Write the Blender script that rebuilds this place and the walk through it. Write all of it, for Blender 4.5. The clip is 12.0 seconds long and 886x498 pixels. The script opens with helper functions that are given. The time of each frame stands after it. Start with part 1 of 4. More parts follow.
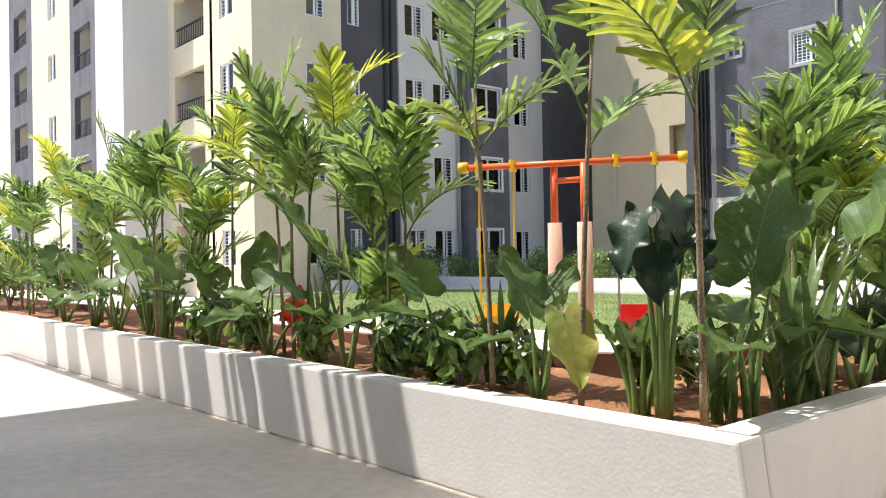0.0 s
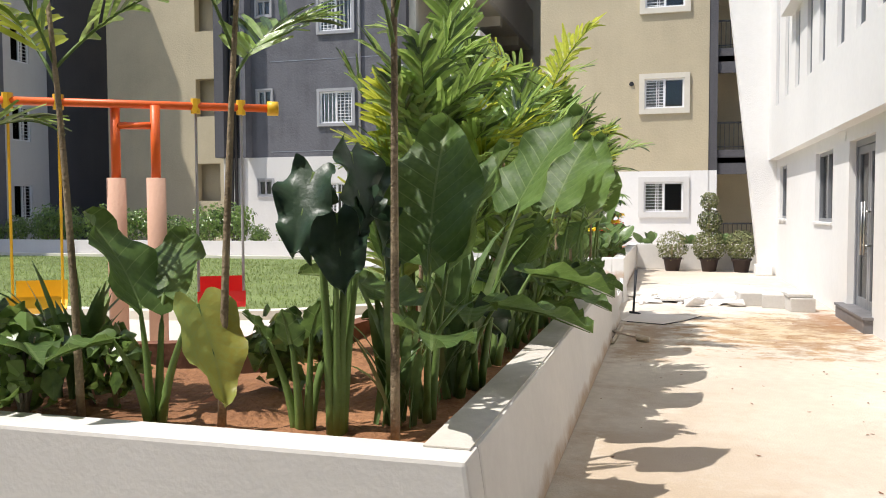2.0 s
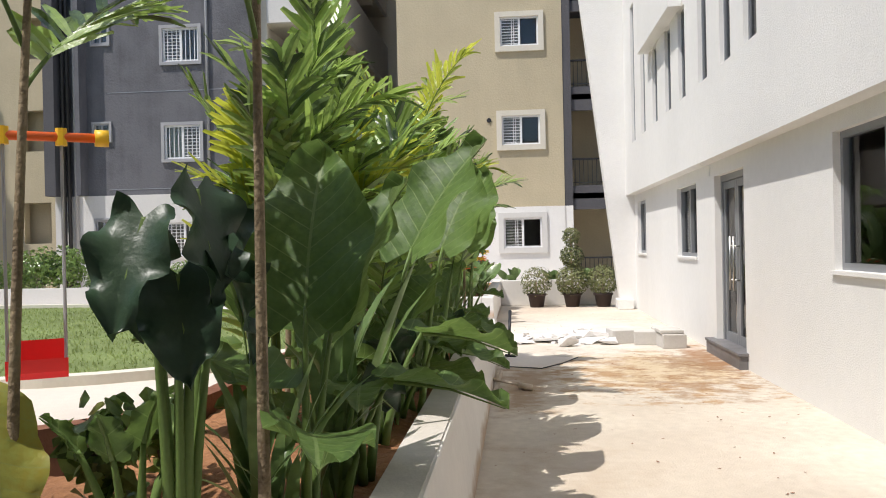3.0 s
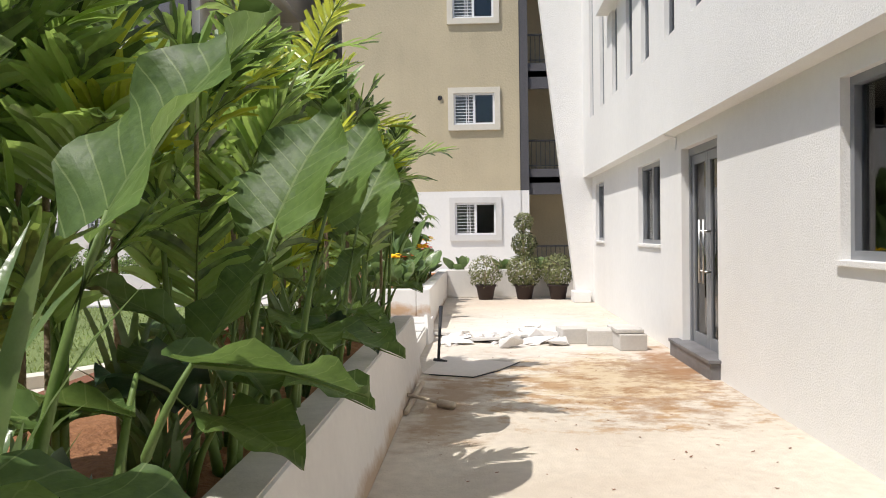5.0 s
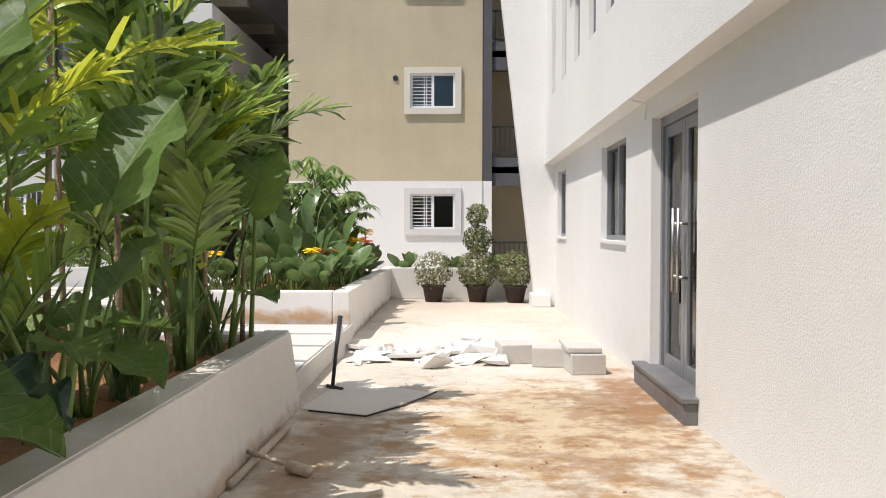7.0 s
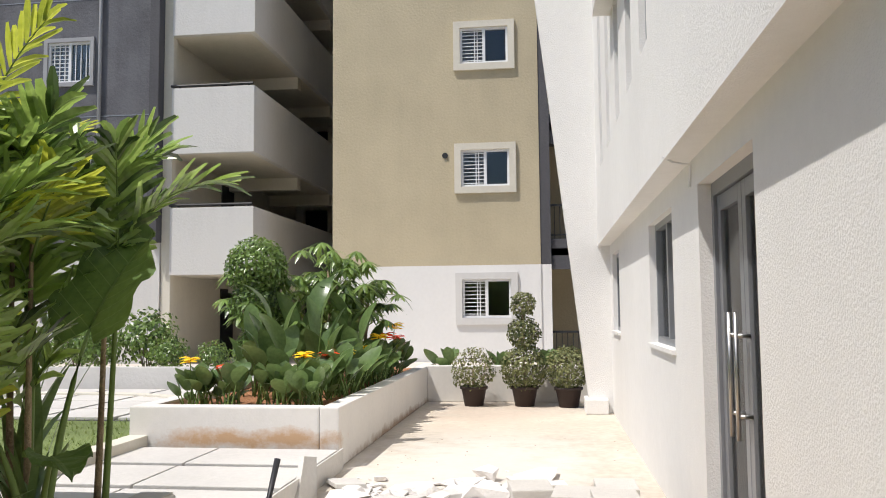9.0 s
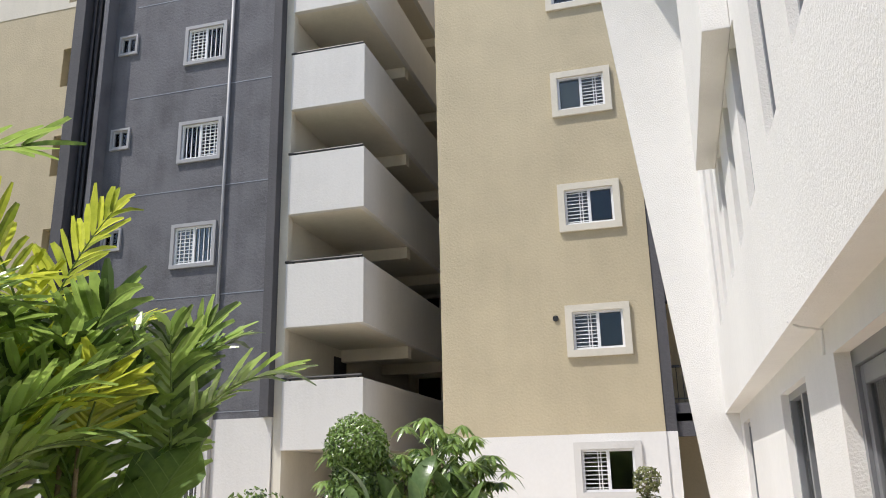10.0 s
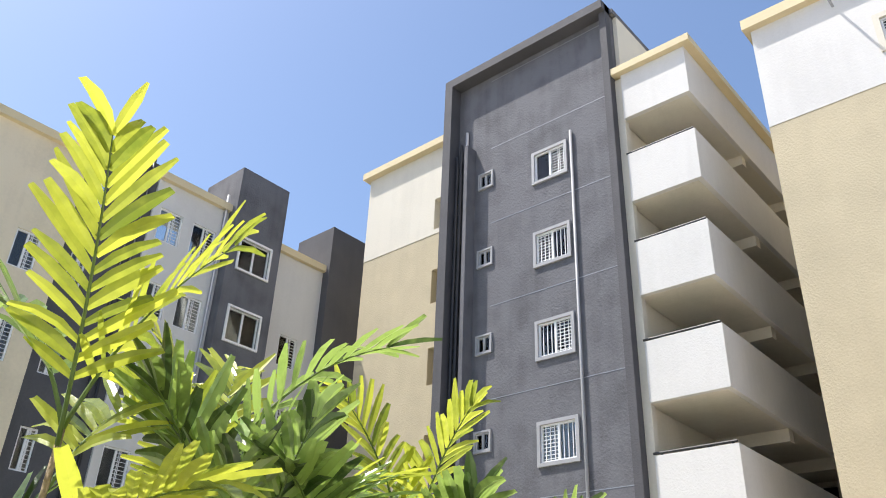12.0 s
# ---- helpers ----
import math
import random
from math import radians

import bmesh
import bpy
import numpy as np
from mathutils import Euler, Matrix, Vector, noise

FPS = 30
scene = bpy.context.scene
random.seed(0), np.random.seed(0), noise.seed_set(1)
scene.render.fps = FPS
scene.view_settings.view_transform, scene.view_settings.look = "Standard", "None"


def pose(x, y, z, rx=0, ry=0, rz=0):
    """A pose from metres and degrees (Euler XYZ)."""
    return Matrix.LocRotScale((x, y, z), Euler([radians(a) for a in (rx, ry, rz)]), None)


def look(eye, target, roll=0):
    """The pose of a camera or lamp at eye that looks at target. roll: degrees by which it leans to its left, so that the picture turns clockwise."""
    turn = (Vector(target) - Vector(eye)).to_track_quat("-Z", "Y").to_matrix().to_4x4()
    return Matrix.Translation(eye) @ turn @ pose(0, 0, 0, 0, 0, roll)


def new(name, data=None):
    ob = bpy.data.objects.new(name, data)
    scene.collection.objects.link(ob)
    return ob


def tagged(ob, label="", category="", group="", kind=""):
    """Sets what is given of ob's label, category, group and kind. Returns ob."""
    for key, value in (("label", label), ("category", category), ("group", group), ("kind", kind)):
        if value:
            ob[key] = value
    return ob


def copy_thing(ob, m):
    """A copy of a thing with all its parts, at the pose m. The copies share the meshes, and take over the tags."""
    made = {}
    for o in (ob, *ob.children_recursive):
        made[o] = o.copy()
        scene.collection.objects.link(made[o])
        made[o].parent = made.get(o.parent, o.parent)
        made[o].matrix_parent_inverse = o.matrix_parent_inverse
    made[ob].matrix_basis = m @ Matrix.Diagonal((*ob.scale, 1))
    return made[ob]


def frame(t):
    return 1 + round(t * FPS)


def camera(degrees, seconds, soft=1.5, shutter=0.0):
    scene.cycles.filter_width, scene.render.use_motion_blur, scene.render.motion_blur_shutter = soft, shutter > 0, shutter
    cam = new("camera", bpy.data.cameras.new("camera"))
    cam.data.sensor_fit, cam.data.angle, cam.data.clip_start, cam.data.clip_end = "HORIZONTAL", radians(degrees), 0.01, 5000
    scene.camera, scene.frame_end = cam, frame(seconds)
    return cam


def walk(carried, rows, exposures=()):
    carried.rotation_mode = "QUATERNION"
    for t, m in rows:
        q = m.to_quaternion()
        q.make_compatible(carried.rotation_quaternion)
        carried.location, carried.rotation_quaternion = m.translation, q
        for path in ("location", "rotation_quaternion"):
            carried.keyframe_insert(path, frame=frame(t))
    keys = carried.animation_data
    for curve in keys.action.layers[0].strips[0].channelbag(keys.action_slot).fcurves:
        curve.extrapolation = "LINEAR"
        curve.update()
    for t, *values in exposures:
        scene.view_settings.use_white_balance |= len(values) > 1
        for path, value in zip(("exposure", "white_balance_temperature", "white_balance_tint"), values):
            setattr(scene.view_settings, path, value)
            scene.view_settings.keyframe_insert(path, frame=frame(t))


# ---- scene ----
import itertools

cam = camera(57.2, 12.0, soft=1.0)
PATH = [
    (0, (1.733, 0.495, 1.362), (3.043, 2.007, 1.381), -1.0),
    (0.5, (1.707, 0.864, 1.337), (3.163, 2.235, 1.301), 0.2),
    (1, (1.731, 1.113, 1.329), (3.38, 2.243, 1.267), -0.4),
    (1.5, (2.063, 1.401, 1.338), (3.879, 2.237, 1.263), -0.4),
    (2, (2.273, 1.618, 1.408), (4.199, 2.15, 1.314), -0.2),
    (2.5, (2.619, 1.815, 1.392), (4.591, 2.141, 1.322), -0.3),
    (3, (3.012, 1.907, 1.464), (5.004, 2.091, 1.455), -1.2),
    (5, (4.738, 1.559, 1.394), (6.735, 1.656, 1.356), -0.8),
    (5.5, (5.256, 1.432, 1.413), (7.254, 1.515, 1.376), -0.7),
    (6, (5.772, 1.303, 1.398), (7.77, 1.347, 1.348), -0.7),
    (6.5, (6.283, 1.118, 1.353), (8.282, 1.157, 1.293), -0.2),
    (7, (6.812, 0.982, 1.333), (8.811, 1.028, 1.285), 0.1),
    (9, (8.682, 0.288, 1.523), (10.66, 0.543, 1.674), -0.5),
    (9.5, (8.933, 0.251, 1.598), (10.864, 0.647, 1.939), -0.7),
    (10, (9.162, 0.183, 1.691), (11.016, 0.698, 2.236), -1.3),
    (10.5, (9.295, 0.077, 1.75), (11.053, 0.686, 2.485), -1.5),
    (11, (9.352, 0.084, 1.74), (11.009, 0.756, 2.637), -1.5),
    (11.5, (9.339, 0.109, 1.736), (10.866, 0.957, 2.71), -0.1),
    (12, (9.347, 0.254, 1.699), (10.643, 1.428, 2.669), 2.4),
]
walk(cam, [(t, look(eye, target, roll)) for t, eye, target, roll in PATH],
     exposures=((0.0, 0.7), (1.0, 0.72), (1.5, 0.5), (2.0, 0.2), (2.5, 0.02), (5.0, -0.03), (7.0, -0.06), (9.0, -0.1), (10.0, 0.06), (11.0, 0.28), (11.5, 0.36), (12.0, 0.57)))

# ---- light: clear sky and a high sun to the walker's left ----
SUN = Vector((-0.62, 0.82, 2.0)).normalized()
world = bpy.data.worlds.new("sky")
scene.world = world
world.use_nodes = True
wn = world.node_tree
sky = wn.nodes.new("ShaderNodeTexSky")
sky.sky_type, sky.sun_disc = "NISHITA", False
sky.sun_elevation = math.asin(SUN.z)
sky.sun_rotation = math.atan2(SUN.x, SUN.y)
sky.air_density, sky.dust_density, sky.ozone_density = 1.0, 1.8, 4.0
wn.links.new(sky.outputs[0], wn.nodes["Background"].inputs[0])
wn.nodes["Background"].inputs[1].default_value = 0.15
sun_data = bpy.data.lights.new("sun", "SUN")
sun_data.energy, sun_data.angle, sun_data.color = 4.5, radians(0.5), (1.0, 0.955, 0.90)
sun = new("sun", sun_data)
sun.matrix_world = look((0, 0, 30), Vector((0, 0, 30)) - SUN)


# ---- materials ----
def mat(name, color, rough=0.7, vary=0.12, scale=6.0, bump=0.1, bscale=40.0, metal=0.0, streak=0.0, leaf=0.0, tint=None, detail=6.0, spec=0.4, island=0.0):
    """A paint, stone, metal or leaf: base colour with variation at two scales and a fine relief."""
    m = bpy.data.materials.new(name)
    m.use_nodes = True
    n, l = m.node_tree.nodes, m.node_tree.links
    b = n["Principled BSDF"]
    b.inputs["Roughness"].default_value = rough
    b.inputs["Metallic"].default_value = metal
    b.inputs["Specular IOR Level"].default_value = spec
    geo = n.new("ShaderNodeNewGeometry")
    tc = n.new("ShaderNodeTexCoord")
    pos = tc.outputs["Object"] if leaf else geo.outputs["Position"]
    big, fine = n.new("ShaderNodeTexNoise"), n.new("ShaderNodeTexNoise")
    big.inputs["Scale"].default_value, big.inputs["Detail"].default_value = scale * 0.12, detail
    fine.inputs["Scale"].default_value, fine.inputs["Detail"].default_value = scale * 3, 4.0
    l.new(pos, big.inputs[0])
    l.new(pos, fine.inputs[0])
    add = n.new("ShaderNodeMath")
    add.operation = "MULTIPLY_ADD"
    l.new(fine.outputs[0], add.inputs[0])
    add.inputs[1].default_value = 0.4
    l.new(big.outputs[0], add.inputs[2])
    last = add.outputs[0]
    if streak:
        mp = n.new("ShaderNodeMapping")
        mp.inputs["Scale"].default_value = (2.2, 2.2, 0.12)
        st = n.new("ShaderNodeTexNoise")
        st.inputs["Scale"].default_value, st.inputs["Detail"].default_value = 1.6, 5.0
        l.new(geo.outputs["Position"], mp.inputs[0])
        l.new(mp.outputs[0], st.inputs[0])
        ad2 = n.new("ShaderNodeMath")
        ad2.operation = "MULTIPLY_ADD"
        l.new(st.outputs[0], ad2.inputs[0])
        ad2.inputs[1].default_value = streak
        l.new(last, ad2.inputs[2])
        last = ad2.outputs[0]
    if island:
        ad3 = n.new("ShaderNodeMath")
        ad3.operation = "MULTIPLY_ADD"
        l.new(geo.outputs["Random Per Island"], ad3.inputs[0])
        ad3.inputs[1].default_value = island
        l.new(last, ad3.inputs[2])
        last = ad3.outputs[0]
    ramp = n.new("ShaderNodeValToRGB")
    mid = 0.7 + 0.5 * streak + 0.5 * island
    ramp.color_ramp.elements[0].position = max(0.0, mid - 0.3)
    ramp.color_ramp.elements[1].position = min(1.0, mid + 0.3)
    lo = [max(0, c * (1 - vary)) for c in color]
    hi = [min(1, c * (1 + vary)) for c in (tint or color)]
    ramp.color_ramp.elements[0].color, ramp.color_ramp.elements[1].color = (*lo, 1), (*hi, 1)
    l.new(last, ramp.inputs[0])
    l.new(ramp.outputs[0], b.inputs["Base Color"])
    if bump:
        bn, bp = n.new("ShaderNodeTexNoise"), n.new("ShaderNodeBump")
        bn.inputs["Scale"].default_value, bn.inputs["Detail"].default_value = bscale, 5.0
        bp.inputs["Strength"].default_value, bp.inputs["Distance"].default_value = bump, 0.03
        l.new(pos, bn.inputs[0])
        l.new(bn.outputs[0], bp.inputs["Height"])
        l.new(bp.outputs[0], b.inputs["Normal"])
    if leaf:
        tr, mx = n.new("ShaderNodeBsdfTranslucent"), n.new("ShaderNodeMixShader")
        hs = n.new("ShaderNodeHueSaturation")
        hs.inputs["Hue"].default_value, hs.inputs["Value"].default_value = 0.482, 2.1
        l.new(ramp.outputs[0], hs.inputs["Color"])
        l.new(hs.outputs[0], tr.inputs[0])
        mx.inputs[0].default_value = leaf
        l.new(b.outputs[0], mx.inputs[1])
        l.new(tr.outputs[0], mx.inputs[2])
        l.new(mx.outputs[0], n["Material Output"].inputs[0])
    return m


def glass_mat(name, color=(0.82, 0.86, 0.86)):
    m = bpy.data.materials.new(name)
    m.use_nodes = True
    n, l = m.node_tree.nodes, m.node_tree.links
    n.remove(n["Principled BSDF"])
    tr, gl, mx, fr = (n.new("ShaderNodeBsdfTransparent"), n.new("ShaderNodeBsdfGlossy"), n.new("ShaderNodeMixShader"), n.new("ShaderNodeFresnel"))
    tr.inputs[0].default_value = (*color, 1)
    gl.inputs["Roughness"].default_value = 0.02
    fr.inputs[0].default_value = 1.6
    l.new(fr.outputs[0], mx.inputs[0])
    l.new(tr.outputs[0], mx.inputs[1])
    l.new(gl.outputs[0], mx.inputs[2])
    l.new(mx.outputs[0], n["Material Output"].inputs[0])
    return m


WHITE = mat("white_textured_paint", (0.78, 0.765, 0.74), 0.85, 0.05, 4, 0.22, 70, streak=0.15)
PLANTER = mat("white_planter_paint", (0.70, 0.67, 0.63), 0.85, 0.07, 5, 0.08, 45, streak=0.25)
CREAM = mat("cream_paint", (0.50, 0.43, 0.295), 0.85, 0.09, 7, 0.35, 18, streak=0.25)
PALE = mat("pale_cream_paint", (0.64, 0.60, 0.51), 0.85, 0.06, 4, 0.2, 14, streak=0.4)
TRIM = mat("yellow_cream_trim", (0.68, 0.57, 0.36), 0.8, 0.06, 5, 0.1, 30)
OFFWHITE = mat("offwhite_paint", (0.63, 0.615, 0.59), 0.85, 0.05, 4, 0.2, 18, streak=0.4)
BEIGE = mat("beige_paint", (0.70, 0.61, 0.45), 0.85, 0.08, 4, 0.2, 18, streak=0.4)
GREY = mat("grey_textured_paint", (0.115, 0.115, 0.126), 0.85, 0.26, 9, 0.6, 14, streak=0.45)
DARKGREY = mat("dark_grey_paint", (0.085, 0.083, 0.09), 0.8, 0.15, 5, 0.3, 20, streak=0.3)
CONCRETE = mat("path_concrete", (0.52, 0.455, 0.38), 0.9, 0.25, 3.5, 0.25, 60, detail=9, tint=(0.61, 0.55, 0.46))
SOIL = mat("red_soil", (0.22, 0.092, 0.042), 0.95, 0.35, 12, 1.0, 22, tint=(0.33, 0.16, 0.075))
KERB = mat("brown_kerb_paint", (0.20, 0.085, 0.05), 0.85, 0.2, 6, 0.3, 30)
LAWN = mat("lawn_ground", (0.18, 0.23, 0.08), 0.95, 0.25, 8, 0.8, 60)
SAND = mat("courtyard_paving", (0.62, 0.56, 0.49), 0.9, 0.1, 4, 0.2, 40)
STONE = mat("white_marble_slab", (0.60, 0.575, 0.54), 0.7, 0.15, 6, 0.2, 30)
BLOCK = mat("concrete_block", (0.55, 0.52, 0.48), 0.95, 0.14, 10, 0.25, 70)
RUBBLE = mat("broken_plaster", (0.74, 0.71, 0.68), 0.9, 0.12, 9, 0.5, 40, island=0.4)
GRANITE = mat("grey_granite_step", (0.16, 0.155, 0.16), 0.5, 0.25, 40, 0.1, 60)
UPVC = mat("white_upvc", (0.80, 0.80, 0.80), 0.4, 0.03, 5, 0.02, 30)
ALU = mat("grey_aluminium", (0.30, 0.31, 0.33), 0.4, 0.05, 10, 0.02, 60, metal=0.5)
STEEL = mat("brushed_steel", (0.55, 0.54, 0.52), 0.35, 0.05, 20, 0.02, 90, metal=1.0)
# iron, pipes and vent; also the black sheets that stand for unlit rooms
BLACK = mat("black_iron_and_unlit_backing", (0.025, 0.025, 0.028), 0.5, 0.2, 10, 0.05, 60)
PIPE = mat("grey_pipe", (0.36, 0.36, 0.37), 0.5, 0.08, 10, 0.02, 60)
ORANGE = mat("orange_powder_coat", (0.80, 0.14, 0.025), 0.4, 0.08, 10, 0.05, 60)
YELLOW = mat("yellow_plastic", (0.85, 0.50, 0.03), 0.4, 0.06, 10, 0.02, 60)
RED = mat("red_plastic", (0.80, 0.02, 0.02), 0.4, 0.06, 10, 0.02, 60)
SLEEVE = mat("pink_foam_sleeve", (0.62, 0.38, 0.28), 0.9, 0.08, 8, 0.2, 30)
POT = mat("black_plastic_pot", (0.045, 0.03, 0.026), 0.6, 0.2, 10, 0.1, 40)
BARK = mat("palm_stem_bark", (0.20, 0.14, 0.085), 0.85, 0.35, 30, 0.5, 50, tint=(0.32, 0.25, 0.16))
STEMG = mat("green_stem", (0.13, 0.20, 0.05), 0.55, 0.25, 20, 0.1, 60)
FROND = mat("palm_leaflet", (0.055, 0.115, 0.028), 0.33, 0.45, 6, 0.1, 80, leaf=0.30, tint=(0.165, 0.25, 0.06), island=0.6, spec=1.0)
FRONDY = mat("young_palm_leaflet", (0.17, 0.245, 0.03), 0.32, 0.3, 6, 0.1, 80, leaf=0.38, tint=(0.29, 0.33, 0.04), island=0.45, spec=0.6)
EAR = mat("elephant_ear_leaf", (0.055, 0.112, 0.028), 0.5, 0.4, 10, 0.25, 14, leaf=0.32, tint=(0.095, 0.16, 0.04), spec=0.35)
EARD = mat("dark_glossy_leaf", (0.018, 0.045, 0.022), 0.42, 0.3, 10, 0.35, 9, leaf=0.08, tint=(0.03, 0.06, 0.03), spec=0.5)
EARY = mat("yellowing_leaf", (0.42, 0.36, 0.05), 0.45, 0.2, 14, 0.25, 20, leaf=0.3, tint=(0.20, 0.30, 0.10))
PADDLE = mat("paddle_leaf", (0.075, 0.135, 0.045), 0.28, 0.4, 8, 0.15, 20, leaf=0.25, tint=(0.13, 0.20, 0.07))
SHRUB = mat("shrub_leaf", (0.06, 0.12, 0.028), 0.32, 0.4, 10, 0.1, 40, leaf=0.25, tint=(0.13, 0.20, 0.05), island=0.5, spec=0.65)
TOPIARY = mat("topiary_leaf", (0.07, 0.10, 0.03), 0.55, 0.4, 10, 0.1, 40, leaf=0.15, tint=(0.16, 0.17, 0.07), island=0.5)
TWIG = mat("grey_twig", (0.26, 0.22, 0.17), 0.9, 0.3, 20, 0.2, 60)
PETALY = mat("yellow_petal", (0.90, 0.66, 0.03), 0.5, 0.15, 20, 0, leaf=0.25, island=0.3)
PETALR = mat("red_petal", (0.80, 0.10, 0.02), 0.5, 0.2, 20, 0, leaf=0.25, island=0.3)
GLASS = glass_mat("window_glass")
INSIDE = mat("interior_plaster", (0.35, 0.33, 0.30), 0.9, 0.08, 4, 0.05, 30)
WOODEN = mat("weathered_plank", (0.50, 0.42, 0.33), 0.85, 0.25, 14, 0.3, 50)
SHEET = mat("pale_cement_sheet", (0.70, 0.63, 0.55), 0.85, 0.12, 6, 0.1, 40)
COPING = mat("bare_cement", (0.63, 0.585, 0.53), 0.9, 0.2, 5, 0.15, 50)



def veined(m, per_metre, slant, amount):
    """Pale side veins and a midrib that follow a leaf's own length and breadth."""
    n, l = m.node_tree.nodes, m.node_tree.links
    b = n["Principled BSDF"]
    tc, sp = n.new("ShaderNodeTexCoord"), n.new("ShaderNodeSeparateXYZ")
    l.new(tc.outputs["Object"], sp.inputs[0])

    def calc(op, a, c, d=None):
        k = n.new("ShaderNodeMath")
        k.operation = op
        for i, v in enumerate((a, c, d)):
            if v is None:
                continue
            if isinstance(v, (int, float)):
                k.inputs[i].default_value = v
            else:
                l.new(v, k.inputs[i])
        return k.outputs[0]
    side = calc("ABSOLUTE", sp.outputs[1], None)
    run = calc("MULTIPLY_ADD", side, -slant, calc("MULTIPLY", sp.outputs[0], per_metre))
    wave = calc("PINGPONG", run, 0.5)
    vein = calc("LESS_THAN", wave, 0.03)
    rib = calc("LESS_THAN", side, 0.006)
    both = calc("MULTIPLY", calc("MAXIMUM", vein, rib), amount)
    old = b.inputs["Base Color"].links[0].from_socket
    mix = n.new("ShaderNodeMixRGB")
    mix.inputs[2].default_value = (0.24, 0.31, 0.12, 1)
    l.new(both, mix.inputs[0])
    l.new(old, mix.inputs[1])
    l.new(mix.outputs[0], b.inputs["Base Color"])
    bp = n.new("ShaderNodeBump")
    bp.inputs["Strength"].default_value, bp.inputs["Distance"].default_value = 0.3, 0.012
    l.new(wave, bp.inputs["Height"])
    l.new(b.inputs["Normal"].links[0].from_socket, bp.inputs["Normal"])
    l.new(bp.outputs[0], b.inputs["Normal"])


veined(EAR, 13, 9, 0.6)
veined(EARY, 13, 9, 0.5)

# the path carries a rusty brown mud stain by the door and pale cement patches


def patch(cx, cy, rx, ry, color, amount, edge=1.6, nscale=2.2, m=CONCRETE, cz=0.0, rz=0.0):
    """A stain with a ragged outline of its own, laid over the material about one place."""
    cn, cl = m.node_tree.nodes, m.node_tree.links
    geo = cn.new("ShaderNodeNewGeometry")
    b = cn["Principled BSDF"]
    old = b.inputs["Base Color"].links[0].from_socket
    mp = cn.new("ShaderNodeMapping")
    mp.inputs["Location"].default_value = (-cx / rx, -cy / ry, -cz / rz if rz else 0)
    mp.inputs["Scale"].default_value = (1 / rx, 1 / ry, 1 / rz if rz else 0)
    cl.new(geo.outputs["Position"], mp.inputs[0])
    ln = cn.new("ShaderNodeVectorMath")
    ln.operation = "LENGTH"
    cl.new(mp.outputs[0], ln.inputs[0])
    nz = cn.new("ShaderNodeTexNoise")
    nz.inputs["Scale"].default_value, nz.inputs["Detail"].default_value, nz.inputs["Roughness"].default_value = nscale, 7, 0.7
    mp2 = cn.new("ShaderNodeMapping")
    mp2.inputs["Scale"].default_value = (1.0, 0.75, 1.0)
    cl.new(geo.outputs["Position"], mp2.inputs[0])
    cl.new(mp2.outputs[0], nz.inputs[0])
    sm = cn.new("ShaderNodeMath")
    sm.operation = "MULTIPLY_ADD"
    cl.new(nz.outputs[0], sm.inputs[0])
    sm.inputs[1].default_value = -edge * 1.6
    cl.new(ln.outputs["Value"], sm.inputs[2])
    rg = cn.new("ShaderNodeMapRange")
    rg.inputs[1].default_value, rg.inputs[2].default_value = 0.35 - edge * 0.8, 1.0 - edge * 0.8
    rg.inputs[3].default_value, rg.inputs[4].default_value = amount, 0.0
    cl.new(sm.outputs[0], rg.inputs[0])
    mix = cn.new("ShaderNodeMixRGB")
    mix.inputs[2].default_value = (*color, 1)
    cl.new(rg.outputs[0], mix.inputs[0])
    cl.new(old, mix.inputs[1])
    cl.new(mix.outputs[0], b.inputs["Base Color"])


patch(12.4, 0.45, 1.7, 1.25, (0.36, 0.21, 0.09), 0.85, 3.2, 3.4)
patch(12.0, 0.2, 1.5, 0.9, (0.25, 0.135, 0.06), 0.6, 3.0, 5.0)
patch(11.6, 1.85, 2.0, 0.35, (0.30, 0.18, 0.095), 0.7, 2.0, 3.0)
patch(12.7, 0.35, 1.3, 0.8, (0.60, 0.50, 0.35), 0.75, 3.4, 2.6)
patch(13.0, -0.2, 1.0, 0.7, (0.24, 0.12, 0.055), 0.6, 3.2, 6.0)
patch(16.5, 3.3, 0.4, 1.0, (0.50, 0.27, 0.10), 0.8, 1.6, 3.0, PLANTER, 0.27, 0.13)
patch(9.0, 2.22, 6.0, 0.35, (0.40, 0.27, 0.16), 0.8, 1.4, 2.5, PLANTER, 0.0, 0.14)
patch(19.8, 2.33, 3.6, 0.3, (0.30, 0.19, 0.11), 0.8, 1.4, 2.5, PLANTER, 0.0, 0.12)
patch(6.5, 1.6, 2.5, 0.8, (0.42, 0.31, 0.21), 0.7, 2.2, 2.0)
patch(13.5, -0.4, 1.4, 0.3, (0.33, 0.18, 0.09), 0.8, 1.8, 3.0)
patch(8.0, 0.9, 3.0, 1.2, (0.50, 0.42, 0.34), 0.6, 1.2, 1.2)
patch(16.5, 1.0, 3.5, 1.6, (0.72, 0.67, 0.62), 0.6)
patch(20.5, 1.0, 2.2, 1.5, (0.60, 0.47, 0.37), 0.5)


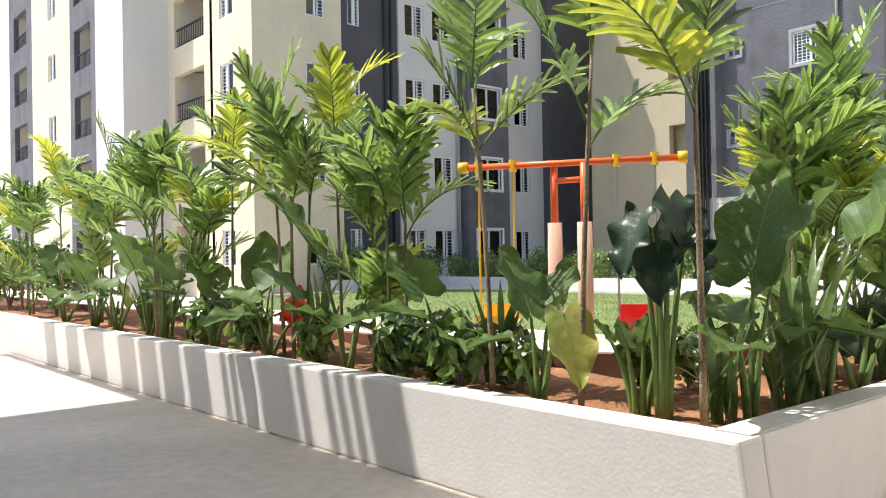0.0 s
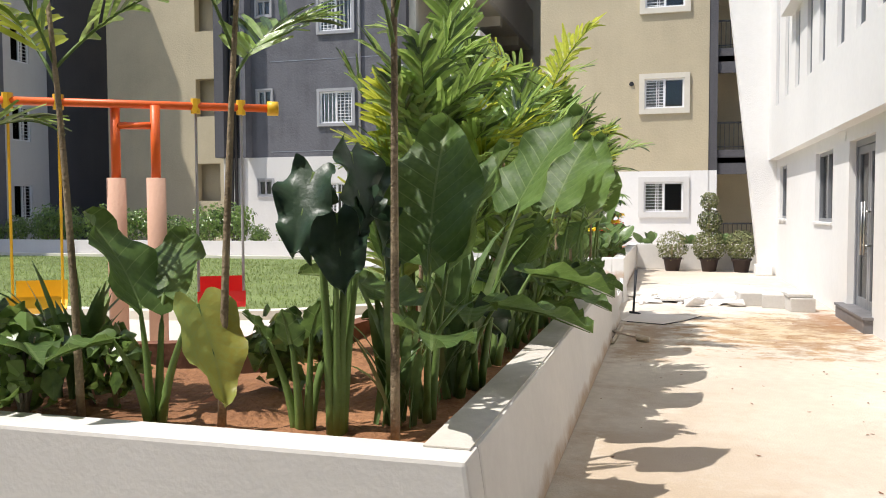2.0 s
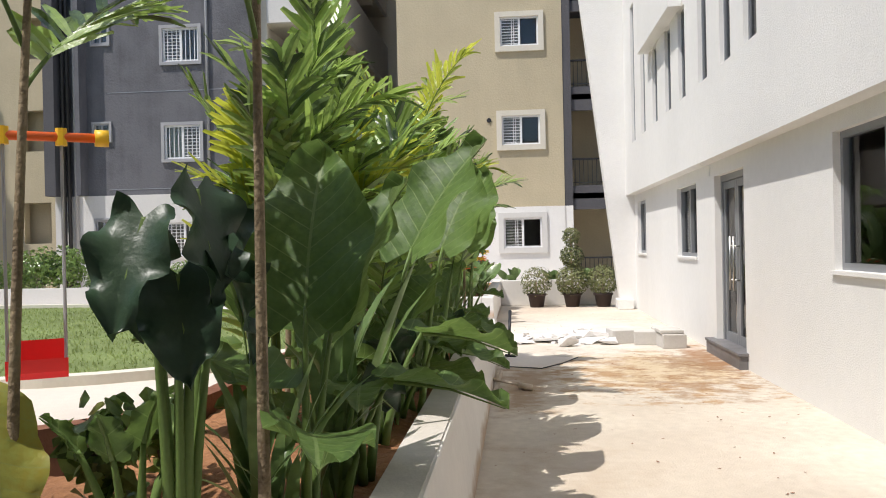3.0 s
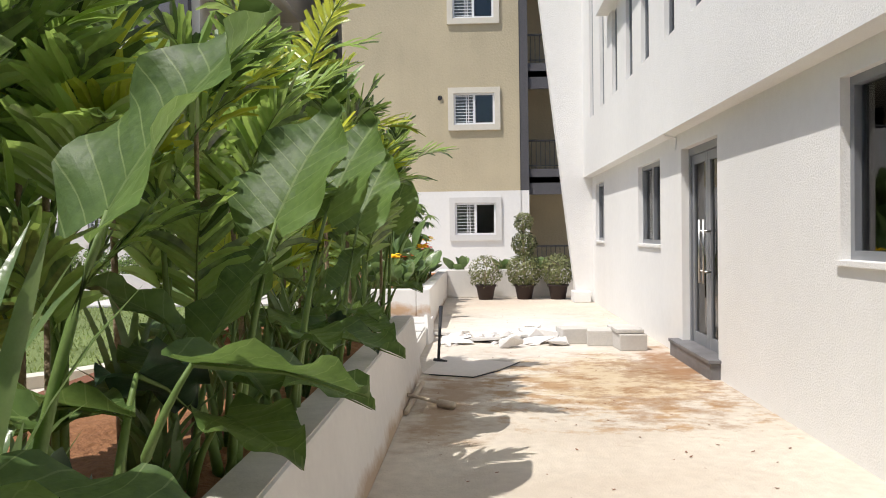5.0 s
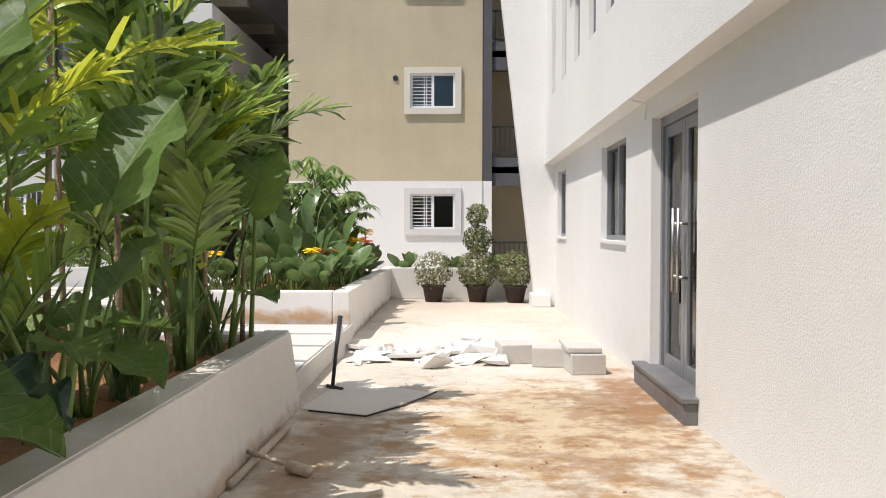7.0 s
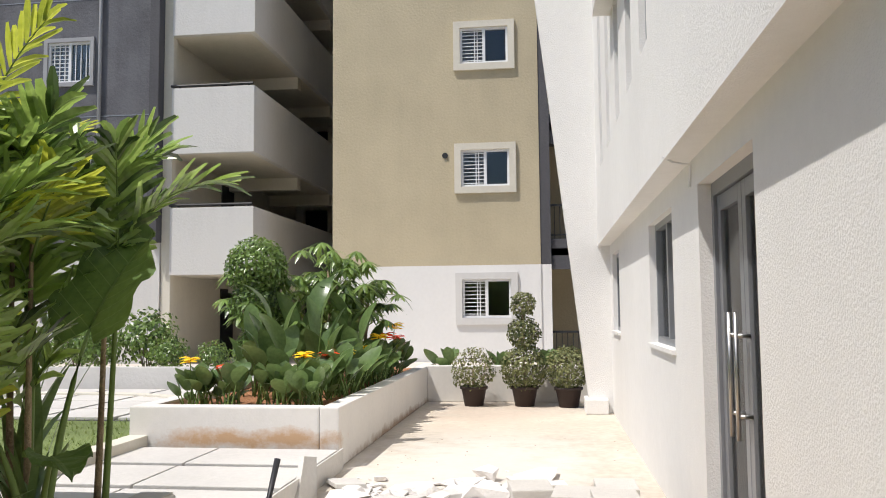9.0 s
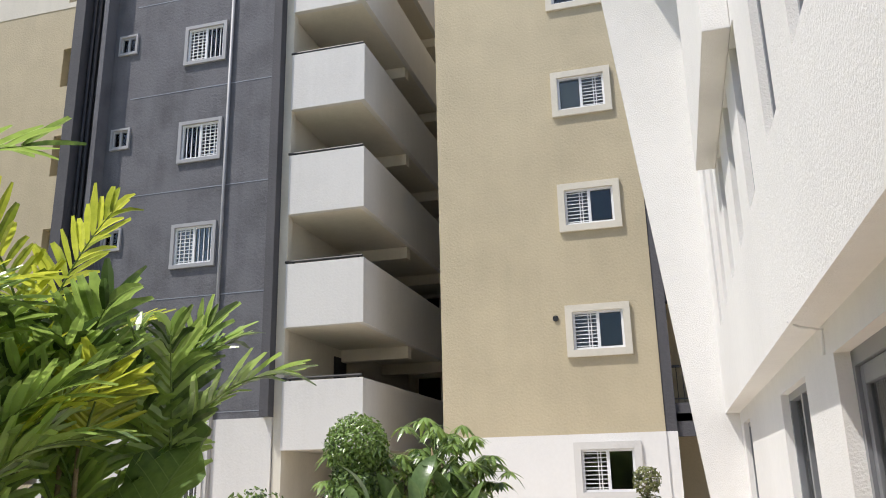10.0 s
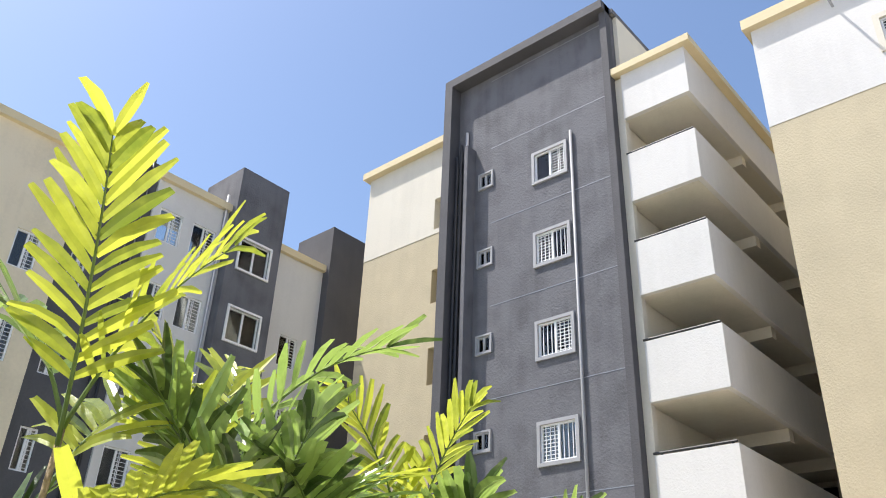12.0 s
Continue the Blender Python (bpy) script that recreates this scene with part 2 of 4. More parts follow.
# ---- mesh helpers ----
class Shape:
    def __init__(self):
        self.v, self.f = [], []

    def add(self, verts, faces):
        o = len(self.v)
        self.v += [tuple(p) for p in verts]
        self.f += [tuple(i + o for i in f) for f in faces]
        return self

    def box(self, x0, x1, y0, y1, z0, z1):
        return self.add([(x0, y0, z0), (x1, y0, z0), (x1, y1, z0), (x0, y1, z0), (x0, y0, z1), (x1, y0, z1), (x1, y1, z1), (x0, y1, z1)],
                        [(3, 2, 1, 0), (4, 5, 6, 7), (0, 1, 5, 4), (1, 2, 6, 5), (2, 3, 7, 6), (3, 0, 4, 7)])

    def tube(self, pts, radii, sides=8, cap=True):
        pts = [Vector(p) for p in pts]
        if not isinstance(radii, (list, tuple)):
            radii = [radii] * len(pts)
        rings, o = [], len(self.v)
        for i, p in enumerate(pts):
            d = (pts[min(i + 1, len(pts) - 1)] - pts[max(i - 1, 0)]).normalized()
            a = d.orthogonal().normalized() if abs(d.z) > 0.95 else d.cross(Vector((0, 0, 1))).normalized()
            b = d.cross(a)
            rings.append([p + (a * math.cos(2 * math.pi * k / sides) + b * math.sin(2 * math.pi * k / sides)) * radii[i] for k in range(sides)])
        for r in rings:
            self.v += [tuple(q) for q in r]
        for i in range(len(pts) - 1):
            for k in range(sides):
                k2 = (k + 1) % sides
                self.f.append((o + i * sides + k, o + i * sides + k2, o + (i + 1) * sides + k2, o + (i + 1) * sides + k))
        if cap:
            self.f.append(tuple(o + k for k in range(sides))[::-1])
            self.f.append(tuple(o + (len(pts) - 1) * sides + k for k in range(sides)))
        return self

    def lathe(self, profile, cx=0, cy=0, sides=20):
        o = len(self.v)
        for r, z in profile:
            self.v += [(cx + r * math.cos(2 * math.pi * k / sides), cy + r * math.sin(2 * math.pi * k / sides), z) for k in range(sides)]
        for i in range(len(profile) - 1):
            for k in range(sides):
                k2 = (k + 1) % sides
                self.f.append((o + i * sides + k, o + i * sides + k2, o + (i + 1) * sides + k2, o + (i + 1) * sides + k))
        return self

    def panel(self, axis, c0, c1, u0, u1, z0, z1, holes=()):
        """A wall across axis from c0 to c1 with openings (u0, u1, z0, z1) that go through it."""
        us = sorted({u0, u1, *[min(max(v, u0), u1) for h in holes for v in h[:2]]})
        zs = sorted({z0, z1, *[min(max(v, z0), z1) for h in holes for v in h[2:]]})
        nu, nz, o = len(us), len(zs), len(self.v)
        for c in (c0, c1):
            self.v += [(c, u, z) if axis == "x" else (u, c, z) for z in zs for u in us]

        def solid(i, j):
            if not (0 <= i < nu - 1 and 0 <= j < nz - 1):
                return False
            u, z = (us[i] + us[i + 1]) / 2, (zs[j] + zs[j + 1]) / 2
            return not any(h[0] < u < h[1] and h[2] < z < h[3] for h in holes)

        def at_(i, j, side):
            return o + side * nu * nz + j * nu + i
        for i in range(nu - 1):
            for j in range(nz - 1):
                if not solid(i, j):
                    continue
                q = [(i, j), (i + 1, j), (i + 1, j + 1), (i, j + 1)]
                self.f.append(tuple(at_(*p, 0) for p in q))
                self.f.append(tuple(at_(*p, 1) for p in q[::-1]))
                for k, (di, dj) in enumerate(((0, -1), (1, 0), (0, 1), (-1, 0))):
                    if not solid(i + di, j + dj):
                        a, b = q[k], q[(k + 1) % 4]
                        self.f.append((at_(*b, 0), at_(*a, 0), at_(*a, 1), at_(*b, 1)))
        return self

    def mesh(self, name, smooth=False, closed=False):
        me = bpy.data.meshes.new(name)
        me.from_pydata(self.v, [], self.f)
        if smooth:
            me.polygons.foreach_set("use_smooth", [True] * len(me.polygons))
        me.validate()
        bm = bmesh.new()
        bm.from_mesh(me)
        loose = [v for v in bm.verts if not v.link_faces]
        if loose:
            bmesh.ops.delete(bm, geom=loose, context="VERTS")
        if closed:
            bmesh.ops.recalc_face_normals(bm, faces=bm.faces)
        bm.to_mesh(me)
        bm.free()
        me.update()
        return me


def bevelled(me, width=0.01, segs=2):
    bm = bmesh.new()
    bm.from_mesh(me)
    bmesh.ops.bevel(bm, geom=list(bm.edges), offset=width, segments=segs, profile=0.6, affect="EDGES", clamp_overlap=True)
    bm.to_mesh(me)
    bm.free()
    return me


def part(name, shape, material, parent=None, label="", smooth=False, bevel=0.0):
    me = shape if isinstance(shape, bpy.types.Mesh) else shape.mesh(name, smooth, len(shape.f) < 400 and not smooth)
    if bevel:
        bevelled(me, bevel)
    if not me.materials:
        me.materials.append(material)
    ob = new(name, me)
    ob.parent = parent
    return tagged(ob, label)


def structure(name, shape, material, label, category, smooth=False):
    return tagged(part(name, shape, material, None, "", smooth), label, category, kind="structure")


def thing(name, label, category, m=None, group=""):
    ob = new(name)
    ob.empty_display_size = 0.2
    if m:
        ob.matrix_basis = m
    return tagged(ob, label, category, group)


# ---- ground, path and courtyard ----
structure("ground", Shape().box(-400, 400, -400, 400, -0.5, 0.0), CONCRETE, "pale dusty concrete path with a rusty mud stain", "path")
PW, PT = 0.20, 0.57          # planter wall thickness and top
structure("courtyard", Shape().box(6.4, 12.86, 3.75, 24.6, 0.002, 0.2).box(12.86, 40, 6.0, 24.6, 0.002, 0.2).box(16.48, 40, 4.4, 6.0, 0.002, 0.2), SAND, "pale sandy paved courtyard behind the planter", "paving")


def rounded(x0, x1, y0, y1, r, n=10):
    out = []
    for cx, cy, a in ((x1 - r, y1 - r, 0), (x0 + r, y1 - r, 90), (x0 + r, y0 + r, 180), (x1 - r, y0 + r, 270)):
        out += [(cx + r * math.cos(radians(a + 90 * k / n)), cy + r * math.sin(radians(a + 90 * k / n))) for k in range(n + 1)]
    return out


def slab(ring, z0, z1):
    n = len(ring)
    return Shape().add([(x, y, z0) for x, y in ring] + [(x, y, z1) for x, y in ring],
                       [tuple(range(n, 2 * n))] + [(k, (k + 1) % n, n + (k + 1) % n, n + k) for k in range(n)])


def rim(outer, inner, z0, z1):
    n = len(outer)
    v = [(x, y, z) for ring, z in ((outer, z0), (outer, z1), (inner, z1), (inner, z0)) for x, y in ring]
    return Shape().add(v, [(j * n + k, j * n + (k + 1) % n, (j + 1) * n + (k + 1) % n, (j + 1) * n + k) for j in range(3) for k in range(n)])


structure("lawn", slab(rounded(10.3, 20.5, 4.5, 22.5, 2.8), 0.201, 0.23), LAWN, "bright green mown lawn inside a low kerb", "lawn")
structure("lawn_kerb", rim(rounded(10.1, 20.7, 4.3, 22.7, 3.0), rounded(10.3, 20.5, 4.5, 22.5, 2.8), 0.15, 0.30), PALE, "low beige kerb round the lawn", "kerb")
blades = Shape()
rng = random.Random(3)
for _ in range(26000):
    x, y = rng.uniform(10.5, 20.3), rng.uniform(4.7, 22.2) ** 1.0
    if (x < 13.1 and y < 7.3) and math.hypot(x - 13.1, y - 7.3) > 2.75:
        continue
    a, h, w = rng.uniform(0, 6.28), rng.uniform(0.03, 0.055), 0.012
    dx, dy = math.cos(a) * w, math.sin(a) * w
    blades.add([(x - dx, y - dy, 0.225), (x + dx, y + dy, 0.225), (x + dy * 2, y - dx * 2, 0.225 + h)], [(0, 1, 2)])
GRASS = mat("grass_blade", (0.19, 0.245, 0.085), 0.7, 0.25, 8, 0, leaf=0.4)
tagged(part("grass", blades, GRASS), "short green lawn grass", "grass", kind="stuff")
far_wall = Shape().box(21.6, 21.8, 4.6, 24.0, 0.2, 0.62).box(17.0, 21.6, 23.8, 24.0, 0.2, 0.62)
structure("wall_low", far_wall, OFFWHITE, "low white wall behind the lawn", "low wall")
structure("soil_far", Shape().box(21.8, 27.4, 4.6, 24.0, 0.2, 0.3), SAND, "pale paving at the foot of the flats", "paving")

# ---- first planter: a white L of masonry with red soil ----
front = Shape().box(4.87, 4.87 + PW, 2.26, 40, 0.0, PT).box(4.87 + PW, 12.85, 2.26, 2.26 + PW, 0.0, PT).box(12.65, 12.85, 2.26 + PW, 3.75, 0.0, PT)
wall_p = structure("planter_wall", front, PLANTER, "white painted masonry planter wall with scuffed rim", "planter wall")
for v in wall_p.data.vertices:
    if v.co.z < 0.01 and v.co.y < 2.3:      # the path side spreads a little at its foot
        v.co.y -= 0.08
bevelled(wall_p.data, 0.018, 2)
part("coping", Shape().box(5.0, 12.84, 2.275, 2.448, PT + 0.002, PT + 0.008), COPING, wall_p, "bare grey cement top")
bed = Shape()


def soil_sheet(x0, x1, y0, y1, z, step=0.06, seed=0, amp=0.05):
    nx, ny = max(2, int((x1 - x0) / step)), max(2, int((y1 - y0) / step))
    v = [(x0 + (x1 - x0) * i / nx, y0 + (y1 - y0) * j / ny,
          z + amp * noise.noise((i * step * 2.2 + seed, j * step * 2.2, 0)) + amp * 0.5 * noise.noise((i * step * 9, j * step * 9, seed))) for j in range(ny + 1) for i in range(nx + 1)]
    return v, [(j * (nx + 1) + i, j * (nx + 1) + i + 1, (j + 1) * (nx + 1) + i + 1, (j + 1) * (nx + 1) + i) for j in range(ny) for i in range(nx)]


bed.add(*soil_sheet(5.05, 12.67, 2.44, 3.75, 0.50))
bed.add(*soil_sheet(5.05, 6.42, 3.75, 20.0, 0.50, 0.1, 7))
structure("soil", bed, SOIL, "loose red soil filling the planter", "soil", True)
arc = [(12.65, 3.75), (7.9, 3.75)] + [(7.9 - 1.45 * math.sin(radians(a)), 5.2 - 1.45 * math.cos(radians(a))) for a in range(10, 91, 10)] + [(6.45, 40)]
kerb = Shape()
for (xa, ya), (xb, yb) in zip(arc, arc[1:]):
    d = Vector((xb - xa, yb - ya, 0)).normalized()
    s = Vector((-d.y, d.x, 0)) * -0.12
    kerb.add([(xa, ya, 0.15), (xb, yb, 0.15), (xb + s.x, yb + s.y, 0.15), (xa + s.x, ya + s.y, 0.15),
              (xa, ya, 0.60), (xb, yb, 0.60), (xb + s.x, yb + s.y, 0.60), (xa + s.x, ya + s.y, 0.60)],
             [(4, 5, 6, 7), (0, 1, 5, 4), (1, 2, 6, 5), (2, 3, 7, 6), (3, 0, 4, 7)])
structure("planter_kerb", kerb, KERB, "brown painted kerb at the back of the planter", "kerb")

# ---- landing of stone slabs between the planters ----
structure("landing", Shape().box(12.86, 16.48, 2.30, 6.0, 0.0, 0.15), DARKGREY, "dark bedding under the landing slabs", "landing")
structure("landing_riser", Shape().box(12.86, 16.48, 2.282, 2.299, 0.0, 0.2), STONE, "white stone riser of the landing", "riser")
for k in range(4):
    for j in range(3):
        part("slab", Shape().box(12.90 + 0.9 * k, 13.68 + 0.9 * k, 2.31 + 1.2 * j, 3.49 + 1.2 * j, 0.15, 0.205), STONE, bpy.data.objects["landing"], bevel=0.008)

paving = structure("paving_slabs", Shape().box(18.0, 21.5, 4.52, 8.5, 0.21, 0.235), DARKGREY, "dark bedding between white paving slabs", "paving")
for i in range(4):
    for j in range(4):
        part("slab", Shape().box(18.02 + 0.87 * i, 18.83 + 0.87 * i, 4.54 + 0.99 * j, 5.46 + 0.99 * j, 0.235, 0.275), STONE, paving, bevel=0.008)

# ---- second planter ----
p2 = Shape().box(16.5, 23.2, 2.33, 2.53, 0, 0.59).box(16.5, 16.7, 2.53, 4.5, 0, 0.59).box(16.7, 23.2, 4.3, 4.5, 0, 0.59)
p2.box(22.3, 22.5, -2.5, 2.33, 0, 0.60)
o2 = structure("planter_wall_far", p2, PLANTER, "white masonry planter with orange mud marks near its foot", "planter wall")
bevelled(o2.data, 0.018, 2)
structure("soil_planter_far", Shape().add(*soil_sheet(16.68, 23.2, 2.51, 4.32, 0.50, 0.1, 3)), SOIL, "dark red soil of the far planter", "soil", True)
structure("paving_behind_pots", Shape().box(22.5, 28.0, -2.5, 4.3, 0, 0.3), SAND, "pale paving behind the low wall", "paving")


# ---- windows ----
def sliding_window(parent, axis, face, u0, u1, z0, z1, out, surround=None, grille=True, sash=UPVC, depth=0.12, panes=2, sw=0.16, flip=0, upright=False):
    """A sliding window set into an opening: proud plaster surround, frame, panes and an iron grille behind. out: -1 or 1, the way that it faces."""
    def bx(sh, a, b, c, d, n0, n1):
        lo, hi = sorted((face + out * n0, face + out * n1))
        return sh.box(lo, hi, a, b, c, d) if axis == "x" else sh.box(a, b, lo, hi, c, d)
    f = 0.055
    fr = Shape()
    edges = [u0 + f] + [v for k in range(1, panes) for v in (u0 + (u1 - u0) * k / panes - 0.035, u0 + (u1 - u0) * k / panes + 0.035)] + [u1 - f]
    fr.panel(axis, *sorted((face - out * depth, face - out * (depth - 0.07))), u0, u1, z0, z1, [(edges[2 * k], edges[2 * k + 1], z0 + f, z1 - f) for k in range(panes)])
    win = part("window", fr, sash, parent, "white framed sliding window" if sash is UPVC else "grey aluminium window")
    if surround:
        sr = Shape()
        sr.panel(axis, *sorted((face - out * 0.05, face + out * 0.07)), u0 - sw, u1 + sw, z0 - sw, z1 + sw, [(u0, u1, z0, z1)])
        part("surround", sr, surround, win, "raised plaster surround")
    for k in range(panes):
        a, b = u0 + (u1 - u0) * k / panes, u0 + (u1 - u0) * (k + 1) / panes
        g = bx(Shape(), a + 0.03, b - 0.03, z0 + f, z1 - f, -depth + 0.02, -depth + 0.026)
        part("pane", g, GLASS, win)
    if grille:
        gr = Shape()
        w = u1 - u0
        lo, hi = (u0 + 0.05, u0 + w / 2) if flip % 2 else (u0 + w / 2, u1 - 0.05)
        for k in range(1, 10):
            z = z0 + (z1 - z0) * k / 10
            bx(gr, lo, hi, z - 0.009, z + 0.009, -depth + 0.03, -depth + 0.05)
        for u in ([u0 + w * k / 8 for k in (1, 2, 3, 5, 6, 7)] if upright else [lo + (hi - lo) * 0.3, lo + (hi - lo) * 0.42]):
            bx(gr, u - 0.011, u + 0.011, z0 + f, z1 - f, -depth + 0.028, -depth + 0.048)
        part("grille", gr, UPVC, win, "white iron window grille")
        if flip % 3 == 1:
            cu = Shape()
            bx(cu, u0 + w * 0.55, u0 + w * 0.95, z0 + f, z1 - f, -depth - 0.14, -depth - 0.10)
            part("curtain", cu, PALE, win, "pale curtain behind the glass")
    return win


def railing(parent, axis, c, u0, u1, z0, z1, step=0.13):
    r = Shape()
    def bx(a, b, d, e, t):
        return r.box(c - t, c + t, a, b, d, e) if axis == "x" else r.box(a, b, c - t, c + t, d, e)
    bx(u0, u1, z1 - 0.05, z1, 0.03)
    bx(u0, u1, z0 + 0.08, z0 + 0.11, 0.015)
    for k in range(int((u1 - u0) / step) + 1):
        bx(u0 + k * step - 0.01, u0 + k * step + 0.01, z0, z1 - 0.05, 0.01)
    return part("railing", r, BLACK, parent, "black iron balcony railing")


# ---- path-side building: white, with an overhanging upper wall and slit windows ----
club = thing("white_building", "white textured low building with grey windows beside the path", "building")
GW = -0.63                    # face of the ground-floor wall
UW, UZ = -0.45, 2.46          # face and underside of the upper wall
openings = [(12.42, 13.78, 0.17, 2.28), (14.85, 16.25, 1.22, 2.28), (19.45, 20.5, 1.22, 2.30), (8.15, 9.82, 1.20, 2.31), (4.3, 6.0, 1.15, 2.31)]
part("wall", Shape().panel("y", GW - 0.25, GW, -6, 20.95, -0.02, UZ + 0.1, openings), WHITE, club, "white textured ground floor wall")
SW = 0.46
slits = [11.25, 12.23, 13.34, 14.62, 15.68, 16.88, 18.16, 19.44]
slit_holes = [(x - 0.06, x - 0.06 + SW, 3.47, 4.75 if 14.3 < x < 17.4 else 6.2) for x in slits] + [(x - 0.06, x - 0.06 + SW, 6.7, 11.0) for x in slits if not 14.3 < x < 17.4]
slit_holes += [(x, x + SW, 3.47, 6.2) for x in (-1.0, 0.2, 1.4, 2.6, 3.8, 5.0, 6.2, 7.4, 8.5, 9.6)]
part("upper_wall", Shape().panel("y", UW - 0.25, UW, -6, 20.95, UZ, 11.6, slit_holes), WHITE, club, "white textured upper wall with slit windows")
soffit = Shape().box(-6, 20.95, UW - 0.25 - 0.6, UW - 0.252, UZ + 0.102, UZ + 0.3)
part("soffit", soffit, WHITE, club)
for a, b, c, d in slit_holes:
    sf = part("slit_window", Shape().panel("y", UW - 0.1, UW - 0.05, a + 0.001, b - 0.001, c + 0.001, d - 0.001, [(a + 0.04, b - 0.04, c + 0.04, d - 0.04)]), ALU, club, "tall narrow grey window")
    part("pane", Shape().box(a + 0.04, b - 0.04, UW - 0.085, UW - 0.075, c + 0.04, d - 0.04), GLASS, sf)
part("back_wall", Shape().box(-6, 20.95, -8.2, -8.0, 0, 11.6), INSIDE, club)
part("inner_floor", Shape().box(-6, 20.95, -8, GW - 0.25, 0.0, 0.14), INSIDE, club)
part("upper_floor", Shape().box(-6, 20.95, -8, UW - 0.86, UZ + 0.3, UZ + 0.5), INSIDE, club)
part("roof", Shape().box(-6, 20.95, -8.2, UW - 0.002, 11.6, 11.85), WHITE, club)
for x in (10.6, 17.6):
    part("inner_wall", Shape().box(x, x + 0.15, -8, GW - 0.26, 0.14, UZ + 0.1), INSIDE, club)
part("end_wall", Shape().box(-6.2, -6.0, -8.2, GW, 0, 11.85), WHITE, club)
# raking end fin, wider towards the top
fin = Shape().add([(20.95, -8.2, 0), (20.95, -0.30, 0), (20.95, 1.18, 13.1), (20.95, -8.2, 13.1), (21.25, -8.2, 0), (21.25, -0.30, 0), (21.25, 1.18, 13.1), (21.25, -8.2, 13.1)],
                  [(0, 3, 2, 1), (4, 5, 6, 7), (0, 1, 5, 4), (1, 2, 6, 5), (2, 3, 7, 6), (3, 0, 4, 7)])
part("fin_wall", fin, WHITE, club, "raking white fin wall at the end")
part("fin_foot", Shape().box(20.75, 21.3, -0.55, -0.22, 0, 0.22), WHITE, club, bevel=0.02)
part("canopy", Shape().box(15.5, 20.949, UW, 1.02, 11.6, 11.9), PALE, club)
part("bay", Shape().box(14.7, 17.6, UW + 0.002, -0.25, 4.75, 11.6), WHITE, club, "projecting white bay", bevel=0.01)
part("cable", Shape().tube([(13.9, UW + 0.004, UZ + 0.02), (13.9, UW - 0.05, UZ - 0.015), (13.95, GW + 0.01, UZ - 0.03), (14.0, GW + 0.01, 2.3)], 0.008, 6), UPVC, club, "thin loose cable")
for a, b, c, d in openings[1:]:
    w = sliding_window(club, "y", GW, a, b, c, d, 1, None, False, ALU, 0.13, 2)
    part("sill", Shape().box(a - 0.03, b + 0.03, GW - 0.12, GW + 0.03, c - 0.035, c - 0.002), WHITE, w)

# glazed double door with long steel pulls, over a granite step
door = tagged(part("door_1", Shape().box(12.42, 13.78, GW - 0.16, GW - 0.08, 2.20, 2.28).box(12.42, 12.48, GW - 0.16, GW - 0.08, 0.17, 2.20).box(13.72, 13.78, GW - 0.16, GW - 0.08, 0.17, 2.20), ALU),
              "closed grey glazed double door with steel pulls", "door", kind="structure")
for a, b, hx in ((12.48, 13.10, 13.02), (13.10, 13.72, 13.18)):
    lf = Shape().box(a + 0.004, a + 0.085, GW - 0.15, GW - 0.10, 0.18, 2.195).box(b - 0.085, b - 0.004, GW - 0.15, GW - 0.10, 0.18, 2.195)
    lf.box(a + 0.085, b - 0.085, GW - 0.15, GW - 0.10, 0.18, 0.30).box(a + 0.085, b - 0.085, GW - 0.15, GW - 0.10, 2.10, 2.195)
    leaf = part("leaf", lf, ALU, door, bevel=0.004)
    part("pane", Shape().box(a + 0.085, b - 0.085, GW - 0.128, GW - 0.122, 0.30, 2.10), GLASS, leaf)
    hd = Shape().tube([(hx, GW - 0.03, 0.85), (hx, GW - 0.03, 1.5)], 0.012, 10)
    hd.tube([(hx, GW - 0.10, 0.97), (hx, GW - 0.03, 0.97)], 0.012, 8).tube([(hx, GW - 0.10, 1.38), (hx, GW - 0.03, 1.38)], 0.012, 8)
    part("handle", hd, STEEL, leaf, "long brushed steel pull handle", True)
step = structure("door_step", Shape().box(12.35, 13.95, GW + 0.001, GW + 0.10, 0.0, 0.15), GRANITE, "grey granite door step", "step")
bevelled(step.data, 0.006)
part("tread", Shape().box(12.33, 13.97, GW - 0.1, GW + 0.115, 0.151, 0.185), GRANITE, step, "dark polished granite tread", bevel=0.005)

# ---- cream tower ----
tower = thing("apartment_tower", "cream painted apartment tower with white base", "apartment building")
T = 28.1
twz = [(1.34, 2.26)] + [(4.50 + 3.03 * k, 5.40 + 3.03 * k) for k in range(5)]
twh = [(1.16, 2.33, a, b) for a, b in twz]
for z0, z1, m in ((0, 2.6, WHITE), (2.6, 15.55, CREAM), (15.55, 19.0, OFFWHITE)):
    off = 0.0 if m is CREAM else -0.012
    part("wall", Shape().panel("x", T + off, T + 0.25, 0.45, 5.53, z0, z1, twh), m, tower)
part("side_wall", Shape().box(T + 0.25, 40, 5.28, 5.53, 0, 19.0).box(T + 0.25, 40, 0.2, 0.45, 0, 19.0), CREAM, tower)
part("cornice", Shape().box(T - 0.25, 40, 0.3, 5.7, 19.0, 19.35), TRIM, tower, "yellow cream cornice")
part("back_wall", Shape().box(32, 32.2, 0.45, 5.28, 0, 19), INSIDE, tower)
for k, (a, b, c, d) in enumerate(twh):
    sliding_window(tower, "x", T, a, b, c, d, -1, PALE if c > 2.6 else OFFWHITE, depth=0.07, flip=(0, 0, 2, 1, 3, 0)[k])
part("vent", Shape().tube([(T + 0.01, 2.72, 5.28), (T - 0.03, 2.72, 5.28)], 0.07, 14), BLACK, tower, "round black vent hole")
